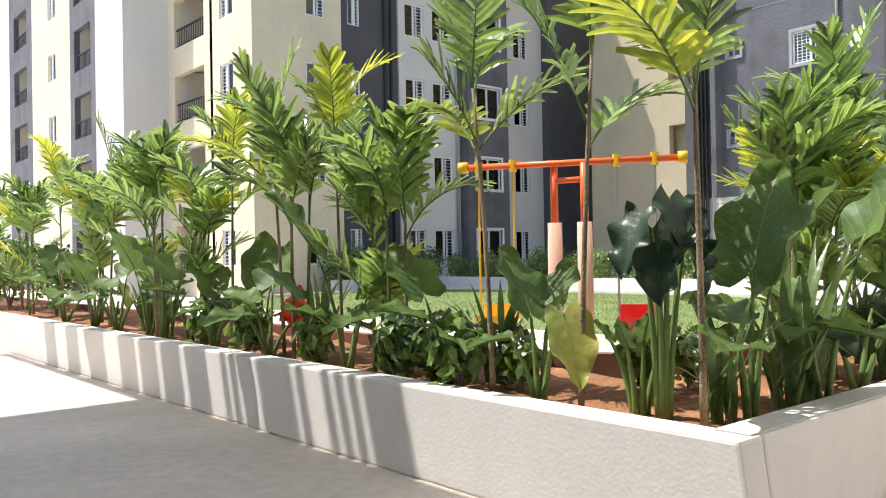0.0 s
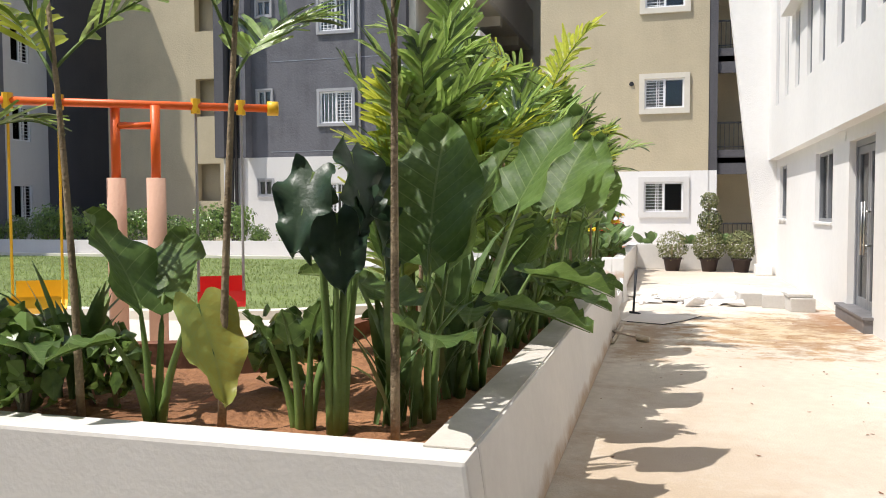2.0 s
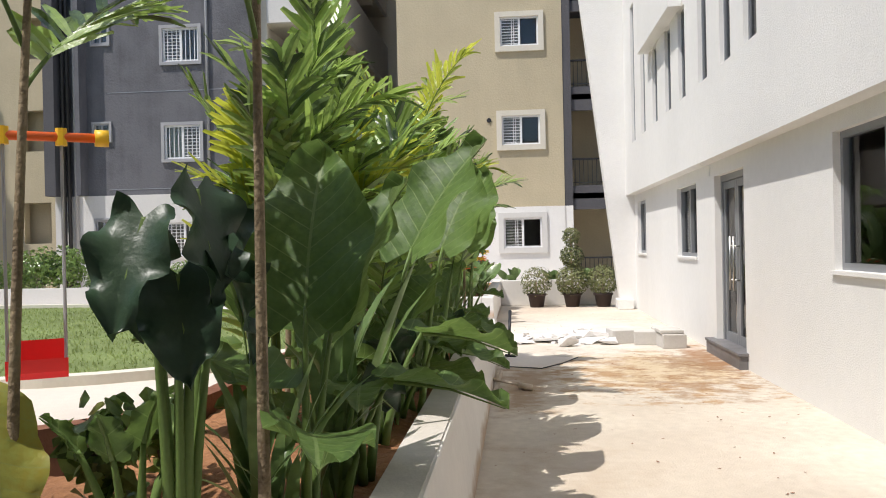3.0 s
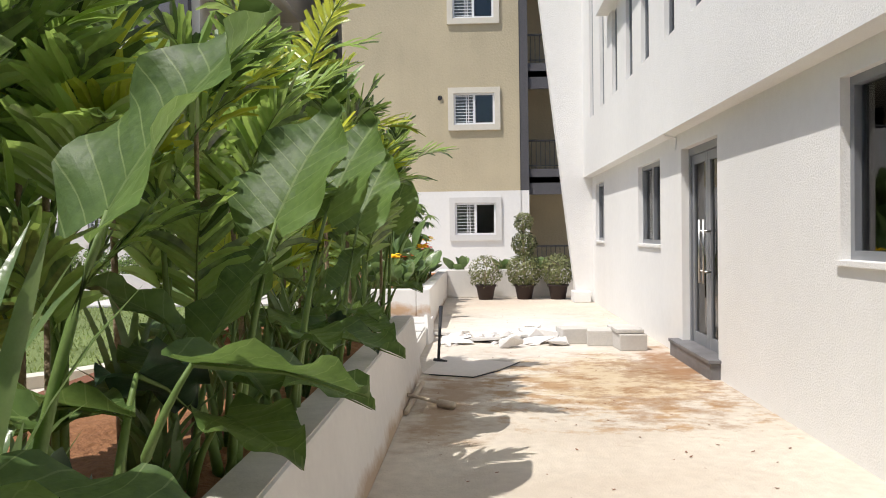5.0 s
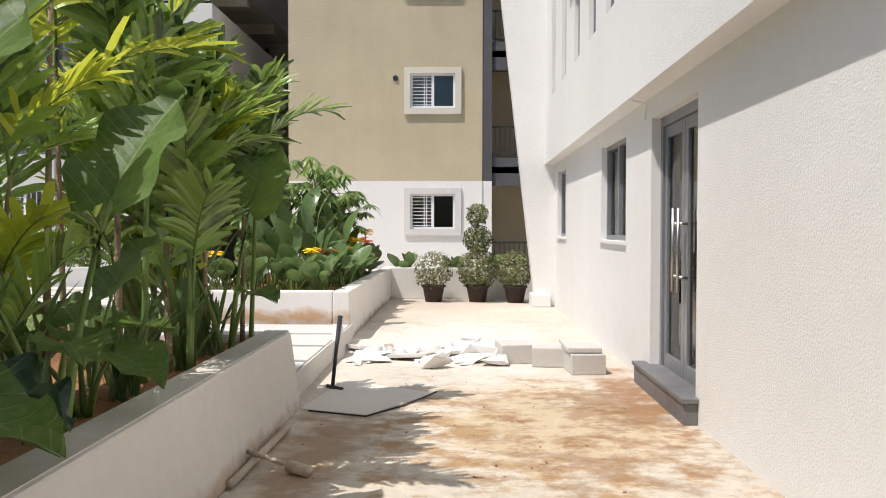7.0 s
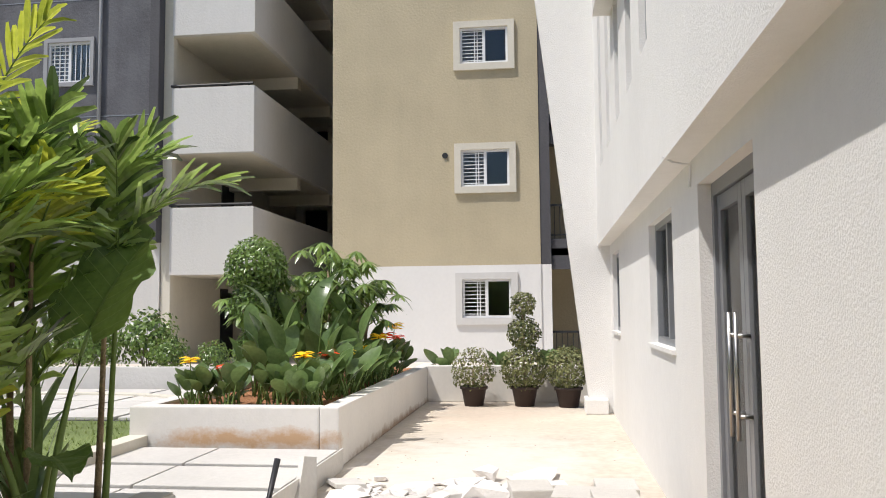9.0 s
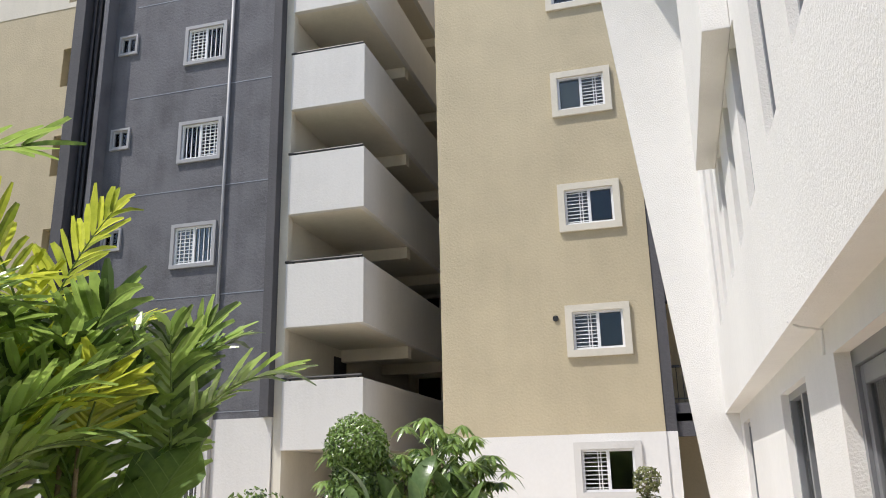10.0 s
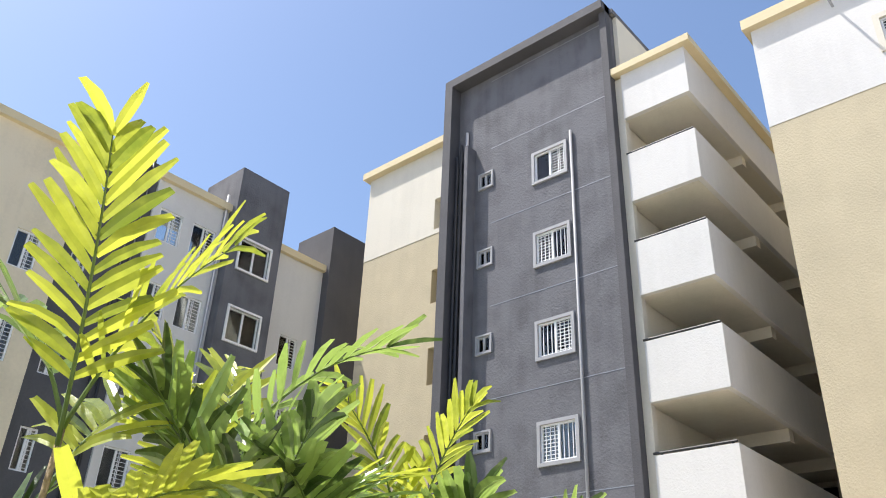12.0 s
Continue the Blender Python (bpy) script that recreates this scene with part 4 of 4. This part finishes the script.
def shrub(seed, r, h, count, size, material=SHRUB, name="shrub", label="leafy green garden shrub", flower=None, category="shrub"):
    rng = random.Random(seed)
    ob = thing(name, label, category, group=name + "s")
    tw = Shape()
    for k in range(7):
        a = k * 0.9
        tw.tube([(0, 0, 0), (0.3 * r * math.cos(a), 0.3 * r * math.sin(a), h * 0.5), (0.7 * r * math.cos(a), 0.7 * r * math.sin(a), h * rng.uniform(0.7, 0.95))], [0.012, 0.008, 0.003], 5)
    tagged(part("branchwork", tw, TWIG, ob), kind="stuff")

    def place(g):
        n = Vector((g.gauss(0, 1), g.gauss(0, 1), g.gauss(0.2, 0.8))).normalized()
        q = n * g.uniform(0.45, 1.0) * (1 + 0.35 * noise.noise(n * 2.2 + Vector((seed, 0, 0))))
        return Vector((q.x * r, q.y * r, h * 0.55 + q.z * h * 0.48)), n
    part("foliage", leaf_cloud(count, place, size, rng), material, ob)
    if flower:
        fl = Shape()
        for k in range(14):
            p, n = place(rng)
            p = p * 1.05
            for j in range(6):
                a = j * 1.05
                blade(fl, p, (Vector((math.cos(a), math.sin(a), 0.4))).normalized(), Vector((-math.sin(a), math.cos(a), 0)), size * 0.9, size * 0.3, 0.4, 0.3, 2)
        part("blossom", fl, flower, ob)
    return ob


def umbrella_tree(seed, h, heads):
    """Umbrella tree: whorls of drooping leaflets on many stalks."""
    rng = random.Random(seed)
    ob = thing("umbrella_tree", "umbrella tree with drooping fingered leaves", "tree", group="umbrella trees")
    part("trunk", Shape().tube([(0, 0, 0), (0.05, 0.03, h * 0.4), (0.0, 0.05, h * 0.8)], [0.035, 0.028, 0.015], 7), BARK, ob, "", True)
    tw, lv = Shape(), Shape()
    for k in range(heads):
        a, t = k * 2.4, rng.uniform(0.35, 0.85)
        b = Vector((0.02, 0.03, h * t))
        reach = rng.uniform(0.12, 0.55)
        e = b + Vector((math.cos(a) * reach, math.sin(a) * reach, h * rng.uniform(0.05, 0.28)))
        tw.tube([b, b.lerp(e, 0.6) + Vector((0, 0, 0.05)), e], [0.008, 0.006, 0.004], 5)
        for j in range(9):
            c = j * 0.698 + rng.uniform(-0.2, 0.2)
            way = Vector((math.cos(c), math.sin(c), rng.uniform(-0.35, 0.15))).normalized()
            blade(lv, e, way, Vector((-math.sin(c), math.cos(c), 0)), rng.uniform(0.17, 0.26), 0.032, rng.uniform(0.35, 0.8), 0.2)
    part("branchwork", tw, STEMG, ob)
    part("foliage", lv, SHRUB, ob)
    return ob


def at(x, y, z, turn=0, s=1.0, lean=0):
    return pose(x, y, z, lean, 0, turn) @ Matrix.Diagonal((s, s, s, 1))


SZ = 0.50
# palm kinds, then their places along both arms of the planter
kinds = [palm(11, 2.0, 6, 1, 0.3, 0.8), palm(12, 1.5, 6, 2, 0.15, 0.7), palm(13, 2.1, 5, 1, 0.3, 0.85), palm(14, 1.2, 7, 2, 0.15, 0.7, True), palm(15, 1.5, 5, 3, 0.12, 0.65, True), palm(16, 1.9, 6, 1, 0.8, 0.95)]
spots_palm = [  # x, y, kind, turn, size
    (5.20, 2.62, 0, 40, 1.0), (5.20, 3.37, 2, 200, 0.95), (5.18, 4.03, 0, 300, 0.95), (5.30, 5.07, 1, 80, 0.9),
    (5.40, 5.45, 3, 10, 0.9), (5.36, 5.92, 2, 120, 0.86), (5.25, 6.45, 1, 260, 1.05), (5.45, 7.0, 0, 30, 0.95), (5.4, 7.9, 2, 160, 0.86),
    (5.34, 8.5, 4, 70, 1.0), (5.3, 9.3, 1, 330, 1.1), (5.5, 10.2, 3, 20, 1.1), (5.4, 11.4, 0, 220, 0.95), (5.6, 12.6, 4, 100, 1.1),
    (5.5, 13.8, 2, 0, 0.95), (5.5, 15.2, 1, 45, 1.1), (5.7, 16.8, 3, 190, 1.2), (5.5, 18.4, 4, 280, 1.2),
    (7.0, 3.15, 1, 150, 0.95), (7.5, 3.2, 4, 250, 0.9), (8.1, 3.1, 0, 20, 0.9),
    (9.2, 3.05, 1, 210, 1.0), (10.4, 2.85, 5, 200, 1.0),
    (10.92, 2.68, 1, 240, 1.05), (11.41, 2.62, 4, 90, 1.0), (11.3, 3.2, 5, 15, 1.0), (11.93, 2.7, 3, 65, 0.95),
    (12.35, 2.75, 1, 300, 1.0), (12.45, 3.25, 5, 140, 0.95), (11.9, 3.2, 4, 260, 1.0),
    (7.25, 2.95, 4, 30, 0.9), (12.5, 2.58, 1, 170, 0.95), (12.3, 2.72, 4, 200, 0.95), (7.6, 3.4, 3, 160, 1.0), (8.2, 2.85, 4, 300, 0.95), (9.05, 2.75, 3, 80, 1.0), (9.45, 3.15, 4, 10, 0.95), (10.1, 3.0, 3, 250, 0.9), (12.2, 2.95, 3, 30, 1.0),
]
for x, y, k, turn, s in spots_palm:
    copy_thing(kinds[k], at(x, y, SZ, turn, s))
for ob in kinds:
    for o in (*ob.children_recursive, ob):
        bpy.data.objects.remove(o)

ears = [
    elephant_ear(1, [(55, 0.80, 6, 0.70, -72, None), (15, 0.74, 12, 0.66, -66, None), (100, 0.55, 30, 0.5, -20, None), (250, 0.5, 40, 0.48, -12, None)]),
    elephant_ear(2, [(75, 0.52, 10, 0.50, -62, None), (20, 0.56, 18, 0.46, -45, None), (250, 0.60, 36, 0.42, 58, EARY), (150, 0.42, 30, 0.26, 0, None)]),
    elephant_ear(3, [(180, 0.5, 45, 0.48, 0, None), (290, 0.5, 50, 0.50, 2, None), (40, 0.7, 20, 0.55, -50, None), (100, 0.55, 26, 0.45, -20, None)]),
    elephant_ear(4, [(220, 1.2, 6, 0.36, 66, EARD), (150, 1.12, 8, 0.36, 58, EARD), (300, 1.16, 8, 0.36, 62, EARD), (30, 1.05, 9, 0.34, 60, EARD), (260, 1.0, 9, 0.34, 64, EARD), (190, 0.95, 6, 0.34, 60, EARD)], EARD, "dark_leaf_plant", "plant with dark drooping glossy ruffled leaves"),
    elephant_ear(5, [(240, 0.42, 6, 0.16, -75, None), (330, 0.45, 22, 0.12, -70, None), (120, 0.42, 22, 0.14, -60, None), (180, 0.4, 16, 0.16, -70, None)]),
    elephant_ear(6, [(0, 0.98, 18, 0.62, -62, None), (130, 0.62, 25, 0.40, -35, None), (245, 0.5, 38, 0.34, -5, None)]),
    elephant_ear(7, [(0, 0.55, 30, 0.52, 4, None), (60, 0.5, 30, 0.42, 15, EARD), (200, 0.45, 30, 0.30, -20, None)]),
]
spots_ear = [
    (5.28, 3.04, 4, 0, 1.0), (5.25, 3.71, 1, 0, 1.0), (5.62, 2.62, 0, -50, 0.95), (5.28, 2.90, 3, 20, 0.95), (6.0, 2.60, 6, -75, 0.9),
    (5.3, 4.6, 2, 60, 0.9), (5.45, 5.2, 6, 170, 0.9), (5.3, 5.75, 5, 150, 0.95), (5.4, 6.35, 2, 110, 0.8), (5.25, 6.9, 2, 10, 0.95), (5.5, 7.5, 0, 0, 0.8),
    (5.3, 8.1, 1, 40, 1.0), (5.4, 8.9, 2, 100, 1.0), (5.3, 9.8, 5, 200, 0.85), (5.3, 10.8, 2, 0, 1.05), (5.4, 12.0, 1, 120, 1.1), (5.4, 13.3, 2, 60, 1.1),
    (6.9, 2.60, 6, -60, 1.05), (7.66, 2.5, 5, -35, 1.0), (8.52, 2.48, 5, -35, 1.05), (8.0, 2.62, 2, 320, 0.85),
    (9.78, 2.49, 5, -30, 1.0), (9.3, 2.66, 6, 200, 0.9), (10.6, 2.9, 2, 40, 0.9), (12.0, 2.49, 5, -20, 1.0),
    (6.3, 2.56, 5, -55, 1.0), (7.45, 2.58, 2, 300, 0.8), (8.9, 2.75, 2, 330, 1.0), (10.3, 2.62, 2, 300, 0.8), (7.1, 3.2, 0, 10, 0.9),
]
for x, y, k, turn, s in spots_ear:
    copy_thing(ears[k], at(x, y, SZ, turn, s))
tufts = [tuft(21, 22, 0.65), tuft(22, 16, 0.5, width=0.016), tuft(23, 18, 0.85, width=0.026)]
rng = random.Random(5)
for k, (x, y) in enumerate([(5.5, 2.72), (6.0, 2.62), (6.3, 2.65), (6.85, 2.85), (7.35, 2.6), (7.8, 2.9), (8.3, 2.6), (8.75, 2.95), (9.2, 2.6), (9.5, 2.9), (9.9, 2.62), (10.3, 2.95), (10.7, 2.62),
                         (11.1, 2.9), (11.5, 2.62), (11.8, 2.95), (12.15, 2.65), (12.5, 2.9), (5.6, 4.4), (5.5, 5.5), (5.6, 6.6), (5.5, 7.6), (5.6, 8.7), (5.4, 9.6), (5.6, 10.6), (5.6, 11.9)]):
    copy_thing(tufts[k % 3], at(x, y, SZ, rng.uniform(0, 360), rng.uniform(0.8, 1.15)))
herbs = [shrub(31, 0.16, 0.42, 130, 0.085, name="herb", label="small leafy herb in red soil"), shrub(32, 0.5, 1.2, 900, 0.07, name="garden_shrub", label="green and reddish garden shrub")]
for x, y, k, s in ((5.15, 4.3, 0, 1.2), (5.3, 4.75, 0, 1.0), (5.9, 3.45, 0, 1.0), (6.3, 3.4, 0, 0.9), (5.5, 4.1, 0, 0.9), (5.2, 5.0, 0, 1.1), (5.6, 5.0, 0, 1.0), (5.2, 6.1, 0, 1.0), (5.25, 7.3, 0, 1.1), (5.3, 8.3, 0, 1.1),
                   (5.6, 14.5, 1, 1.0), (5.6, 17.5, 1, 1.2), (5.6, 19.3, 1, 1.3)):
    copy_thing(herbs[k], at(x, y, SZ, rng.uniform(0, 360), s))
croton = shrub(33, 0.13, 0.42, 70, 0.10, PETALR, "croton", "small plant with bright orange-red leaves", None, "plant")
croton.matrix_basis = at(5.6, 7.0, 0.62, 0)
part("stem", Shape().tube([(0, 0, -0.14), (0, 0, 0.15)], 0.012, 6), STEMG, croton)
# shrubs at the foot of the flats
for k in range(26):
    t = k / 25
    x, y = (22.6 + rng.uniform(-0.3, 0.6), 6.3 + 17.2 * t)
    copy_thing(herbs[1], at(x, y, 0.29, rng.uniform(0, 360), rng.uniform(0.6, 1.15)))
for k in range(8):
    copy_thing(herbs[1], at(17.5 + 0.6 * k, 24.4, 0.2, rng.uniform(0, 360), rng.uniform(1.0, 1.5)))
for src in (*ears, *tufts, *herbs):
    for o in (*src.children_recursive, src):
        bpy.data.objects.remove(o)

# ---- far planter: paddle leaves, umbrella trees, topiary and flowers ----
pads = [paddle_plant(41, 9, 1.35), paddle_plant(42, 8, 1.1), paddle_plant(43, 7, 0.55, "low plant with a yellow bloom", "yellow_flower_plant", PETALY),
        paddle_plant(44, 7, 0.5, "low plant with a red bloom", "red_flower_plant", PETALR), paddle_plant(45, 9, 0.5, "low green leafy plant", "leafy_plant")]
for x, y, k, s in ((18.0, 3.5, 0, 1.0), (18.5, 3.1, 0, 1.05), (18.2, 3.9, 1, 1.0), (19.0, 3.4, 0, 1.1), (19.4, 2.95, 0, 1.0), (20.0, 3.2, 1, 1.1), (17.6, 3.2, 1, 0.9), (20.6, 3.0, 1, 0.9), (19.2, 3.9, 0, 1.0),
                   (16.95, 4.05, 2, 0.8), (17.1, 3.75, 3, 0.75), (17.3, 2.95, 2, 0.85), (18.4, 2.75, 2, 0.8), (20.3, 2.72, 2, 1.0), (20.8, 2.75, 3, 1.1), (21.3, 2.72, 2, 1.2), (21.7, 2.75, 3, 1.0), (17.2, 4.1, 4, 0.9), (17.8, 2.8, 3, 0.9), (19.6, 2.75, 2, 0.8),
                   *[(16.95 + 0.32 * i, 2.70 + 0.12 * (i % 3), 4, 0.9 + 0.12 * (i % 4)) for i in range(15)], *[(17.0 + 0.1 * (i % 3), 2.8 + 0.28 * i, 4, 0.9 + 0.1 * (i % 2)) for i in range(5)]):
    copy_thing(pads[k], at(x, y, SZ, rng.uniform(0, 360), s))
for y, sc in ((2.0, 0.9), (1.1, 0.8), (0.35, 0.85)):
    copy_thing(pads[4], at(22.75, y, 0.3, 80 * y, sc * 1.3))
for src in pads:
    for o in (*src.children_recursive, src):
        bpy.data.objects.remove(o)
for k, (x, y, h) in enumerate(((19.8, 3.3, 2.0), (20.6, 3.4, 1.9), (19.2, 4.0, 1.7), (21.1, 3.1, 1.6))):
    umbrella_tree(60 + k, h, 34).matrix_basis = at(x, y, SZ, 50 * k)


def topiary(seed, balls, pot, count, label, x, y, z, material=TOPIARY):
    rng = random.Random(seed)
    ob = thing("topiary", label, "potted plant", at(x, y, z), "clipped topiary")
    z0 = 0.0
    if pot:
        part("pot", Shape().lathe([(0.0, 0.0), (0.15, 0.0), (0.20, 0.27), (0.225, 0.27), (0.225, 0.31), (0.20, 0.31), (0.19, 0.28), (0.0, 0.28)], sides=24), POT, ob, "black plastic pot", True)
        z0 = 0.28
    part("trunk", Shape().tube([(0, 0, z0), (0.01, 0.01, balls[-1][0])], 0.02, 6), BARK, ob, "", True)
    for zc, r in balls:
        tw = Shape()
        for k in range(90 if pot else 20):
            n = Vector((rng.gauss(0, 1), rng.gauss(0, 1), rng.gauss(0, 1))).normalized()
            b = Vector((0, 0, zc)) + n * r * 0.5
            tw.tube([b, b + n.lerp(Vector((rng.uniform(-1, 1), rng.uniform(-1, 1), rng.uniform(-1, 1))), 0.4) * r * 0.6], [0.006, 0.002], 3, False)
        tf = part("twig_ball", tw, TWIG, ob)
        part("foliage", leaf_cloud(int(count * (r / 0.3) ** 2), on_ball((0, 0, zc), r), 0.045, rng, 0.38), material, ob)
    return ob


topiary(71, [(0.58, 0.36)], True, 520, "round clipped topiary ball in a black pot", 21.8, 1.50, 0)
topiary(72, [(0.60, 0.38), (1.16, 0.27), (1.62, 0.20)], True, 1100, "three-tier ball topiary in a black pot", 21.8, 0.69, 0)
topiary(73, [(0.60, 0.36)], True, 1000, "round clipped topiary ball in a black pot", 21.7, 0.0, 0)
topiary(74, [(0.5, 0.30), (1.1, 0.36), (1.62, 0.40)], False, 1700, "tall dark green cloud-clipped shrub in the planter", 19.0, 4.1, SZ, SHRUB)

# ---- swing in the courtyard ----
swing = thing("swing", "orange metal two-seat garden swing with padded posts", "swing")
A, B = Vector((7.9, 5.9, 0)), Vector((8.0, 5.6, 0))
E0, E1 = Vector((7.38, 6.68, 2.27)), Vector((8.52, 4.83, 2.27))
part("top_bar", Shape().tube([E0, E1], 0.033, 12), ORANGE, swing, "", True)
for p in (A, B):
    part("post", Shape().tube([p + Vector((0, 0, 1.6)), p + Vector((0, 0, 2.26))], 0.038, 12), ORANGE, swing, "", True)
    part("sleeve", Shape().tube([p + Vector((0, 0, 0.2)), p + Vector((0, 0, 1.68))], 0.075, 14), SLEEVE, swing, "faded pink foam sleeve", True)
part("brace", Shape().tube([A + Vector((0, 0, 2.1)), B + Vector((0, 0, 2.1))], 0.03, 8), ORANGE, swing, "", True)
for e in (E0, E1):
    part("end_cap", Shape().tube([e + (E1 - E0).normalized() * -0.04, e + (E1 - E0).normalized() * 0.05], 0.06, 12), YELLOW, swing, "yellow end cap", True)
for t, m in ((0.16, YELLOW), (0.80, RED)):
    c = E0.lerp(E1, t)
    d = (E1 - E0).normalized()
    seat_z = 0.62
    for s in (-0.18, 0.18):
        q = c + d * s
        part("clamp", Shape().tube([q + Vector((0, 0, -0.06)), q + Vector((0, 0, 0.06))], 0.04, 8), YELLOW, swing, "yellow plastic clamp")
        part("chain", Shape().tube([q - Vector((0, 0, 0.05)), Vector((q.x, q.y, seat_z + 0.05))], 0.012, 6), YELLOW if m is YELLOW else PIPE, swing)
    n = Vector((d.y, -d.x, 0))
    sc = Vector((c.x, c.y, seat_z))
    st = Shape()
    prof = [(-0.17, 0.22), (-0.16, 0.06), (-0.10, 0.0), (0.10, 0.0), (0.16, 0.05), (0.17, 0.12)]
    for w in (-0.19, 0.19):
        for th in (0, 0.02):
            st.v += [tuple(sc + n * a + d * w + Vector((0, 0, b + th))) for a, b in prof]
    k = len(prof)
    for i in range(k - 1):
        st.f += [(i, i + 1, 2 * k + i + 1, 2 * k + i), (k + i, 3 * k + i, 3 * k + i + 1, k + i + 1), (i, k + i, k + i + 1, i + 1), (2 * k + i, 2 * k + i + 1, 3 * k + i + 1, 3 * k + i)]
    part("seat", st, m, swing, "moulded plastic seat")

# ---- building litter on the path ----
for x, y, z, turn, g in ((14.45, -0.17, 0, 4, 0), (14.5, -0.15, 0.195, 2, 1), (14.85, 0.12, 0, -6, 0), (15.05, 0.45, 0, 8, 0), (15.15, -0.2, 0, 0, 0)):
    ob = tagged(part("concrete_block", Shape().box(-0.2, 0.2, -0.16, 0.16, 0, 0.19 if not g else 0.05), BLOCK, None, bevel=0.012), "pale concrete building block lying on the path" if not g else "thin offcut of concrete block", "block", "concrete blocks")
    ob.matrix_basis = pose(x, y, z, 0, 0, turn)


def chunk(seed, r, flat):
    g = random.Random(seed)
    bm = bmesh.new()
    for _ in range(13):
        bm.verts.new((g.uniform(-r, r), g.uniform(-r, r) * 0.7, g.uniform(0, flat)))
    res = bmesh.ops.convex_hull(bm, input=bm.verts)
    for e in [v for v in bm.verts if not v.link_faces]:
        bm.verts.remove(e)
    me = bpy.data.meshes.new("chunk")
    bm.to_mesh(me)
    bm.free()
    me.materials.append(RUBBLE)
    return me


chunks = [chunk(80 + k, 0.10 + 0.03 * (k % 4), 0.05 + 0.025 * (k % 3)) for k in range(8)]
g = random.Random(9)
for k in range(210):
    big = k < 30
    x = g.gauss(15.35, 0.33)
    y = g.uniform(0.1, 2.05) if k % 5 else g.uniform(0.5, 1.1)
    ob = tagged(new("rubble_piece", chunks[k % 8]), "broken white plaster rubble piece on the path", "rubble", "rubble heap")
    s = g.uniform(0.9, 1.8) if big else g.uniform(0.1, 0.5)
    ob.matrix_basis = pose(x, y, 0.0, g.uniform(-6, 6), g.uniform(-6, 6), g.uniform(0, 360)) @ Matrix.Diagonal((s, s, s, 1))
for x, y, turn, ln in ((15.65, 2.05, 25, 0.5), (15.1, 1.5, 70, 0.45), (15.25, 1.2, 100, 0.5)):
    ob = tagged(part("stone_offcut", Shape().box(-ln / 2, ln / 2, -0.13, 0.13, 0, 0.035), STONE, None, bevel=0.004), "white stone slab offcut on the rubble", "stone slab", "stone offcuts")
    ob.matrix_basis = pose(x, y, 0.03, 3, 5, turn)
tagged(part("stone_strip", Shape().add([(14.9, 2.25, 0.0), (15.3, 2.2, 0), (15.3, 2.27, 0), (14.9, 2.29, 0), (15.2, 2.28, 0.35), (15.45, 2.25, 0.3), (15.45, 2.31, 0.3), (15.2, 2.32, 0.35)],
       [(0, 1, 2, 3), (4, 5, 6, 7), (0, 1, 5, 4), (1, 2, 6, 5), (2, 3, 7, 6), (3, 0, 4, 7)]), STONE), "white stone strip leaning on the planter", "stone slab")
bar = Shape().tube([(13.50, 2.05, 0.03), (13.62, 2.04, 0.30), (13.80, 2.03, 0.58)], [0.016, 0.016, 0.022], 8).tube([(13.46, 1.96, 0.012), (13.52, 2.10, 0.03)], 0.018, 8)
tagged(part("iron_bar", bar, BLACK, None, "", True), "bent black iron bar standing beside the planter", "iron bar")
sheet = Shape().add([(12.75, 2.17, 0.004), (12.55, 1.66, 0.004), (13.35, 1.2, 0.004), (13.9, 2.0, 0.004), (12.75, 2.17, 0.012), (12.55, 1.66, 0.012), (13.35, 1.2, 0.012), (13.9, 2.0, 0.012)],
                    [(4, 5, 6, 7), (0, 1, 5, 4), (1, 2, 6, 5), (2, 3, 7, 6), (3, 0, 4, 7)])
tagged(part("cement_sheet", sheet, SHEET), "thin pale cement sheet lying on the path", "sheet")
tagged(part("rod", Shape().tube([(12.70, 2.1, 0.008), (12.53, 1.66, 0.008), (12.9, 1.41, 0.008), (13.36, 1.18, 0.02)], 0.006, 6), BLACK), "thin bent dark rod along the sheet", "rod")
pole = Shape().tube([(10.9, 2.16, 0.03), (12.1, 2.12, 0.035)], 0.022, 10)
tagged(part("bamboo_pole", pole, WOODEN, None, "", True), "pale wooden pole lying along the planter", "pole")
mop = Shape().tube([(11.35, 2.2, 0.08), (11.15, 1.85, 0.04)], 0.015, 8).tube([(11.2, 1.92, 0.04), (11.12, 1.80, 0.035)], [0.036, 0.033], 8)
tagged(part("mallet", mop, WOODEN, None, "", True), "short wooden mallet across the pole", "tool")
dry = Shape()
for k in range(160):
    a, x, y = g.uniform(0, 6.28), g.uniform(5.2, 20), g.uniform(-0.5, 2.1)
    blade(dry, Vector((x, y, 0.006)), Vector((math.cos(a), math.sin(a), 0)), Vector((-math.sin(a), math.cos(a), 0)), g.uniform(0.01, 0.035), 0.008, -0.1)
tagged(part("debris", dry, KERB), "small dry leaves and grit scattered on the path", "debris", kind="stuff")
